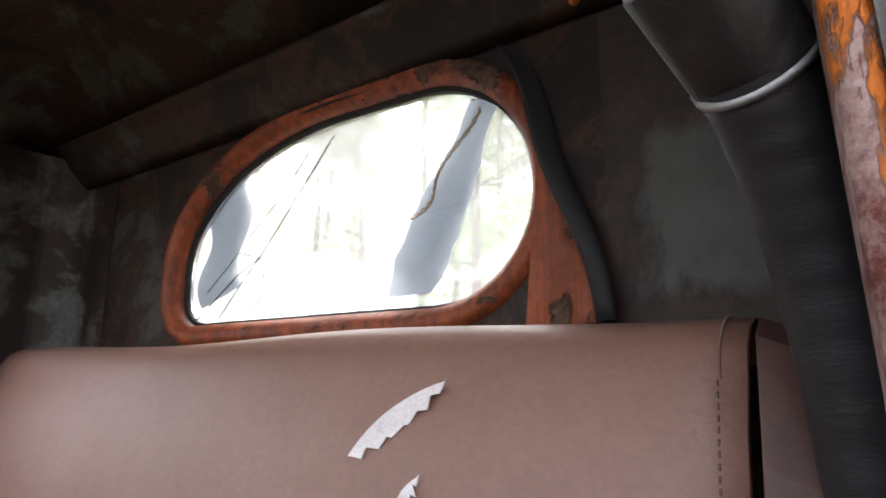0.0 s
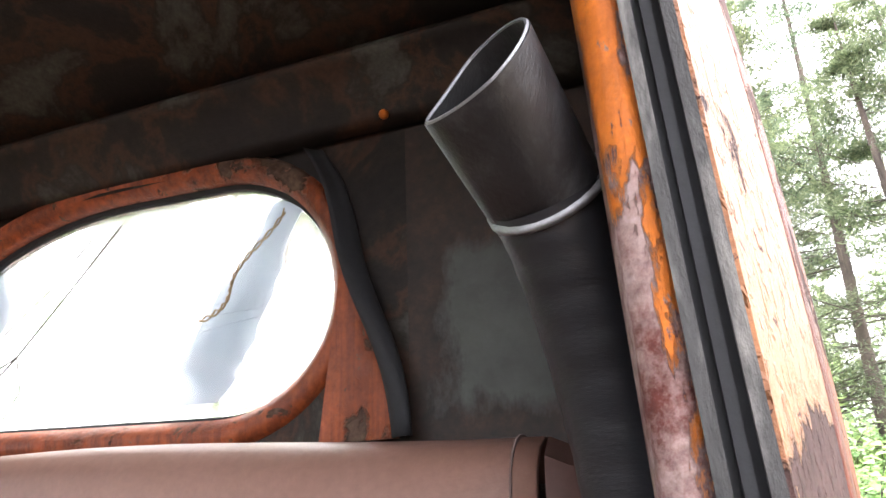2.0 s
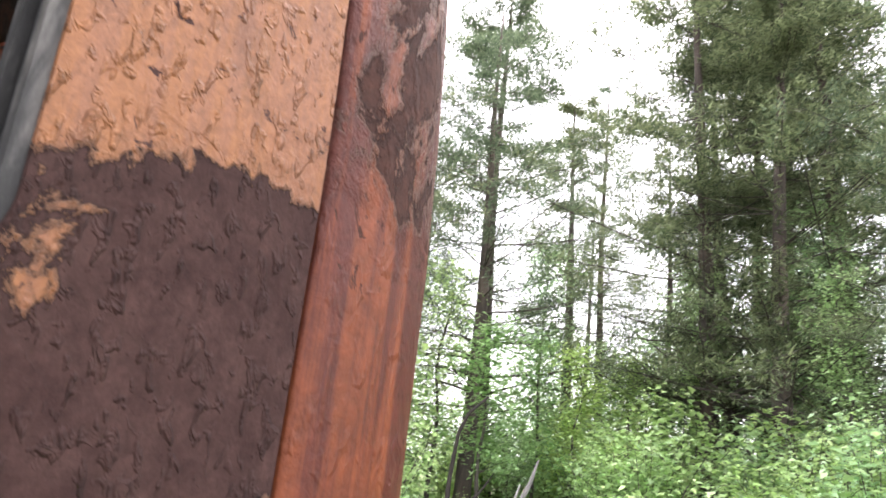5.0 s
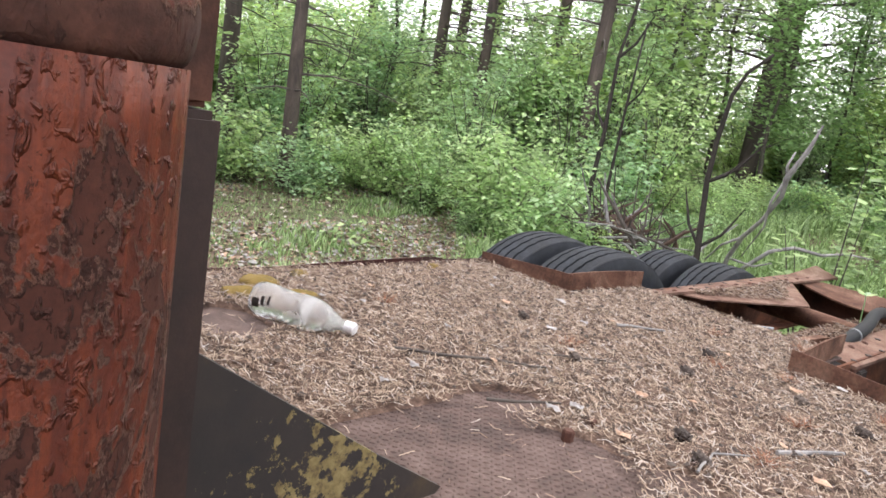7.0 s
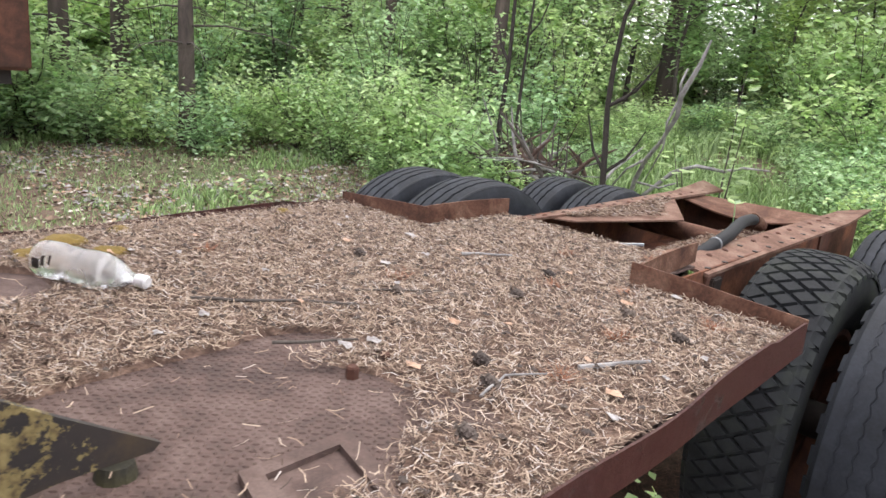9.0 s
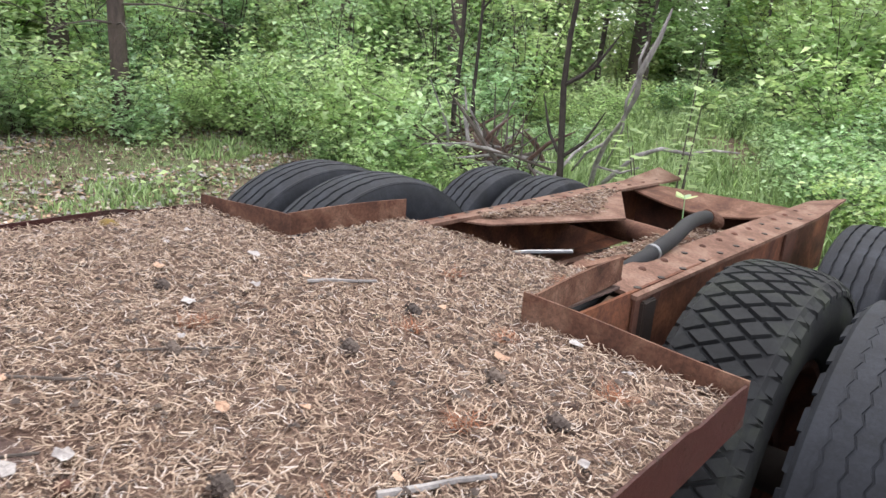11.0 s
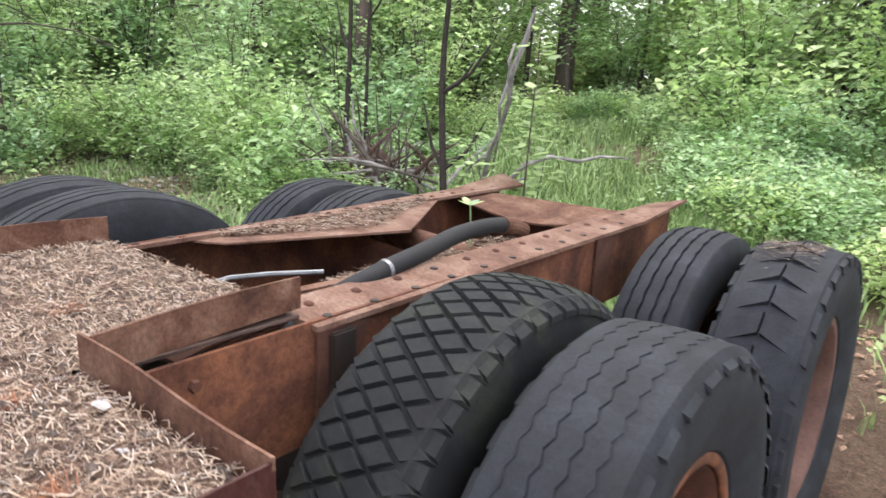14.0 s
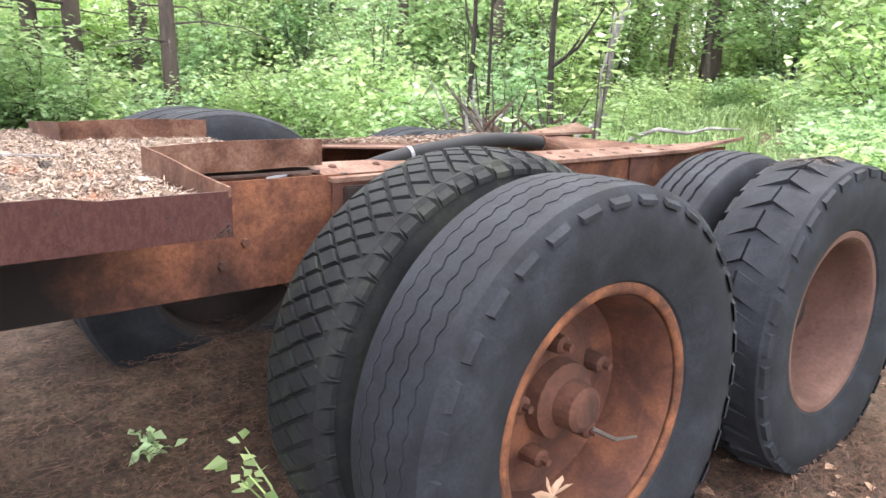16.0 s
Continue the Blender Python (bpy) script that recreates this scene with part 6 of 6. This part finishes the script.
# fallen leaves and litter on the ground
for name, mat, label, count, size in (("pale_litter", M_PAPER, "bleached fallen leaves scattered over the clearing", 3000, 0.07), ("brown_litter", M_DRY_LEAF, "brown fallen leaves on the forest floor", 5000, 0.05)):
    vs, fs = [], []
    made = 0
    while made < count:
        x, y = (rng.uniform(-8, -1.3), rng.uniform(2.2, 6.5)) if name == "pale_litter" or made % 5 > 1 else (rng.uniform(1.0, 4.0), rng.uniform(0.5, 9.0))
        if noise.noise((x * 0.6, y * 0.6, 12.0)) < -0.12:
            continue
        made += 1
        v, f = leaf_cloud(rng, [(x, y, ground_height(x, y) + 0.012)], 1, 0.003, size, 0.2)
        n = len(vs)
        vs += v
        fs += [tuple(q + n for q in t) for t in f]
    tagged(raw(name, vs, fs, mat), label, "leaf litter", kind="stuff")
vs, fs = [], []
for k in range(8500):
    b, d = rng.uniform(44, 88), rng.uniform(4.5, 10.5)
    x, y = polar(b, d)
    z = ground_height(x, y)
    for _ in range(3):
        a, L, w = rng.uniform(0, math.tau), rng.uniform(0.03, 0.1), rng.uniform(0.003, 0.006)
        c, q, up = math.cos(a), math.sin(a), rng.uniform(0.2, 1.0)
        n = len(vs)
        vs += [(x - q * w, y + c * w, z), (x + q * w, y - c * w, z), (x + c * L * (1 - up * 0.6), y + q * L * (1 - up * 0.6), z + L * up)]
        fs.append((n, n + 1, n + 2))
        x, y = x + rng.gauss(0, 0.03), y + rng.gauss(0, 0.03)
tagged(raw("short_grass", vs, fs, M_GRASS), "short sparse grass in the clearing", "grass", kind="stuff")
vs, fs = [], []
for k in range(9000):
    x, y = polar(rng.uniform(42, 90), rng.uniform(4.5, 11))
    v, f = leaf_cloud(rng, [(x, y, ground_height(x, y) + 0.012)], 1, 0.003, rng.uniform(0.03, 0.075), 0.25)
    n = len(vs)
    vs += v
    fs += [tuple(q + n for q in t) for t in f]
tagged(raw("clearing_litter", vs, fs, M_GROUND_LEAF), "brown and tan fallen leaves over the clearing", "leaf litter", kind="stuff")
vs, fs = [], []
for k in range(70000):
    x, y = rng.gauss(0.7, 1.5), rng.gauss(3.2, 1.8)
    a, L, w = rng.uniform(0, math.tau), rng.uniform(0.03, 0.08), 0.0019
    c, s = math.cos(a), math.sin(a)
    z = ground_height(x, y) + rng.uniform(0.01, 0.032)
    n = len(vs)
    vs += [(x - s * w, y + c * w, z), (x + s * w, y - c * w, z), (x + c * L + s * w, y + s * L, z + 0.003), (x + c * L - s * w, y + s * L, z + 0.003)]
    fs.append((n, n + 1, n + 2, n + 3))
tagged(raw("ground_needles", vs, fs, M_GROUND_NEEDLE), "dry needles on the ground round the wheels", "pine needles", kind="stuff")

# brush pile round an old stump
pile = thing("brush_pile", (-5.9, 10.2, 0), "heap of broken sticks round a rotten reddish stump", "brush pile")
bm = bmesh.new()
tube(bm, [(-5.95, 10.2, -0.1), (-5.95, 10.2, 0.25), (-5.9, 10.22, 0.42), (-5.85, 10.2, 0.52)], [0.36, 0.28, 0.2, 0.08], 11)
for v in bm.verts:
    v.co += Vector((noise.noise(v.co * 5), noise.noise(v.co * 6 + Vector((3, 0, 0))), noise.noise(v.co * 4) * 0.8)) * 0.12
part("stump", bm, M_STUMP, pile, "rotten red-brown stump")
for k in range(80):
    a = rng.uniform(0, math.tau)
    o = Vector((-5.8 + rng.gauss(0, 0.42), 10.15 + rng.gauss(0, 0.22), rng.uniform(0.0, 0.3)))
    L = rng.uniform(0.4, 1.5) * rng.uniform(0.5, 1.0)
    o.z += 0.1
    up = rng.uniform(-0.05, 0.75) if k % 4 else rng.uniform(0.7, 1.3)
    d = Vector((math.cos(a) * math.cos(up), math.sin(a) * math.cos(up), math.sin(up)))
    bm = bmesh.new()
    tube(bm, [o - d * L * 0.3, o + d * L * 0.3 + Vector((rng.gauss(0, 0.05), rng.gauss(0, 0.05), 0.03)), o + d * L * 0.9], [w := rng.uniform(0.008, 0.034), w * 0.8, w * 0.3], 6)
    part("branch", bm, (M_DEADWOOD, M_STUMP, M_DEADWOOD, M_TWIG, M_STUMP, M_DEADWOOD, M_TWIG)[k % 7], pile)
for k in range(4):
    o = Vector((-6.1 + 0.3 * k, 10.0 + 0.1 * math.sin(k * 2), -0.05))
    top = o + Vector((rng.gauss(-0.1, 0.25), rng.gauss(0, 0.2), rng.uniform(0.7, 1.2)))
    bm = bmesh.new()
    tube(bm, [o, o.lerp(top, 0.5) + Vector((0.06 * math.sin(k), 0.05, 0)), top], [0.02, 0.014, 0.004], 5)
    part("dead_stem", bm, M_TWIG, pile)

pile.location = (-2.95, 5.95, 0.5)
pile.scale = (0.72, 0.72, 0.75)

# thin bare stems, a leaning silver snag and a fallen branch
def bare_stem(points, r, limbs, label):
    ob = thing("bare_sapling", points[0], label, "sapling", "bare stems by the brush pile")
    n = len(points)
    bm = bmesh.new()
    tube(bm, points, [r * (1 - 0.6 * k / (n - 1)) for k in range(n)], 7)
    part("trunk", bm, M_STEM, ob, smooth=True)
    for k, (dx, dy, dz) in limbs:
        o = Vector(points[k])
        bm = bmesh.new()
        tube(bm, [o, o + Vector((dx * 0.55, dy * 0.5, dz * 0.35)), o + Vector((dx * 0.8, dy * 0.8, dz * 0.7)), o + Vector((dx, dy, dz))], [r * 0.55, r * 0.45, r * 0.3, r * 0.12], 5)
        part("limb", bm, M_STEM, ob)
    return ob


bare_stem([(-1.93, 5.75, 0.15), (-1.98, 5.75, 0.8), (-2.06, 5.8, 1.38), (-2.04, 5.78, 1.75), (-1.98, 5.75, 2.15), (-1.9, 5.77, 2.35), (-1.72, 5.8, 2.52)], 0.032, ((2, (0.42, 0.1, 0.45)), (2, (0.3, 0.0, 0.25)), (1, (-0.3, 0.1, 0.5)), (1, (0.25, 0.2, 0.4))), "thin dark leafless sapling with side limbs")
bare_stem([(-3.72, 6.4, 0.2), (-3.76, 6.42, 1.0), (-3.7, 6.4, 1.7), (-3.74, 6.45, 2.5), (-3.6, 6.5, 3.4)], 0.034, ((2, (-0.3, 0.1, 0.5)), (3, (0.3, 0.1, 0.5))), "slender grey-brown stem by the brush pile")
bare_stem([(-3.6, 6.55, 0.2), (-3.62, 6.55, 1.1), (-3.55, 6.5, 2.0), (-3.5, 6.52, 2.9)], 0.024, ((2, (0.25, 0.0, 0.4)),), "slender grey-brown stem by the brush pile")
for dx, top in ((-0.28, 0.8), (-0.1, 1.05), (0.02, 0.7), (0.3, 0.75), (0.5, 0.6)):
    bare_stem([(-2.95 + dx, 6.0, 0.3), (-2.97 + dx * 1.1, 5.98, 0.3 + top * 0.5), (-3.03 + dx * 1.3, 5.96, 0.3 + top)], 0.014, ((1, (0.1, 0.02, 0.25)),), "dark dead shoot standing in the brush pile")
SNAG = [(-2.02, 6.32, 0.3), (-1.9, 6.2, 0.71), (-1.72, 6.0, 0.95), (-1.5, 5.8, 1.14), (-1.3, 5.6, 1.38), (-1.27, 5.55, 1.53), (-1.15, 5.52, 1.78), (-1.08, 5.5, 1.97)]
FALLEN = [(-1.95, 6.25, 0.45), (-1.6, 6.35, 0.84), (-1.42, 6.42, 0.92), (-1.2, 6.5, 0.9), (-1.05, 6.58, 0.95), (-0.85, 6.66, 0.95)]
snag = thing("leaning_snag", SNAG[0], "leaning silver-grey dead limb propped in the bushes", "dead limb")
bm = bmesh.new()
tube(bm, SNAG, [0.024, 0.023, 0.022, 0.02, 0.02, 0.022, 0.015, 0.007], 8)
for v in bm.verts:
    v.co += 0.012 * Vector((noise.noise(v.co * 14), noise.noise(v.co * 14 + Vector((5, 0, 0))), 0))
part("trunk", bm, M_DEADWOOD, snag, smooth=True)
for k, bends in ((5, ((-0.09, 0.02, -0.2), (-0.13, 0.1, -0.42), (-0.42, 0.45, -0.75))), (2, ((-0.2, 0.05, -0.12), (-0.35, 0.1, -0.3))), (5, ((-0.02, 0.0, 0.1), (0.02, 0.0, 0.22))), (1, ((0.25, 0.0, -0.02), (0.4, 0.02, 0.05)))):
    o = Vector(SNAG[k])
    bm = bmesh.new()
    tube(bm, [o] + [o + Vector(q) for q in bends], [0.013] + [0.014 - 0.003 * q for q in range(1, len(bends) + 1)], 6)
    part("fork", bm, M_DEADWOOD, snag, smooth=True)
bm = bmesh.new()
tube(bm, FALLEN, [0.022, 0.02, 0.018, 0.015, 0.012, 0.006], 7)
tagged(part("fallen_branch", bm, M_DEADWOOD, smooth=True), "crooked grey fallen branch in the grass", "branch")
for k in range(16):
    x, y = rng.uniform(1.6, 3.6), rng.uniform(3.5, 8.0)
    a, L = rng.uniform(0, math.pi), rng.uniform(0.2, 0.6)
    bm = bmesh.new()
    z = ground_height(x, y) + 0.02
    tube(bm, [(x, y, z), (x + math.cos(a) * L / 2, y + math.sin(a) * L / 2 + 0.03, z + 0.015), (x + math.cos(a) * L, y + math.sin(a) * L, z)], [0.012, 0.009, 0.004], 5)
    tagged(part("ground_stick", bm, M_DEADWOOD), "grey stick lying on the needle-strewn ground", "stick", "sticks on the ground")

# weeds growing by the wheels
for x, y, size in ((0.62, 2.12, 0.4), (-0.2, 1.97, 0.13), (1.55, 4.6, 0.5), (1.9, 4.2, 0.35), (0.55, 1.2, 0.3), (1.35, 4.9, 0.5)):
    w = thing("weed", (x, y, 0), "small green weed growing beside the truck", "weed", "weeds round the truck")
    bm = bmesh.new()
    tips = []
    for q in range(5):
        a = rng.uniform(0, math.tau)
        e = Vector((x + math.cos(a) * size * 0.4, y + math.sin(a) * size * 0.4, size * rng.uniform(0.5, 1.0)))
        tube(bm, [(x, y, -0.02), Vector((x, y, 0)).lerp(e, 0.6) + Vector((0, 0, 0.05)), e], [0.004, 0.003, 0.0015], 4)
        tips += [tuple(Vector((x, y, 0)).lerp(e, f)) for f in (0.5, 0.75, 1)]
    part("stem_work", bm, M_LEAF, w)
    vs, fs = leaf_cloud(rng, [(p[0] - x, p[1] - y, p[2]) for p in tips], 60, 0.03, 0.05)
    raw("leaf_crown", vs, fs, M_LEAF, w)

# dull red box trailer standing at the far side of the clearing
trailer = thing("box_trailer", (-7.9, 2.2, 0), "dull red box trailer at the edge of the clearing", "trailer")
bm = bmesh.new()
box(bm, -9.6, -6.55, 1.2, 2.55, 1.22, 2.9, 0.03)
part("box_body", bm, M_RUST_DARK, trailer, "dull red-brown box body")
bm = bmesh.new()
box(bm, -9.4, -6.7, 1.35, 2.4, 1.08, 1.215)
part("chassis", bm, M_BLACK, trailer)
for x in (-7.8, -8.9):
    for y in (1.45, 2.3):
        bm = bmesh.new()
        tube(bm, [(x, y - 0.12, 0.42), (x, y - 0.10, 0.42), (x, y + 0.10, 0.42), (x, y + 0.12, 0.42)], [0.36, 0.42, 0.42, 0.36], 20)
        part("wheel", bm, M_TYRE, trailer)
        bm = bmesh.new()
        box(bm, x - 0.05, x + 0.05, y - 0.03, y + 0.03, 0.42, 1.09)
        part("axle_leg", bm, M_BLACK, trailer)
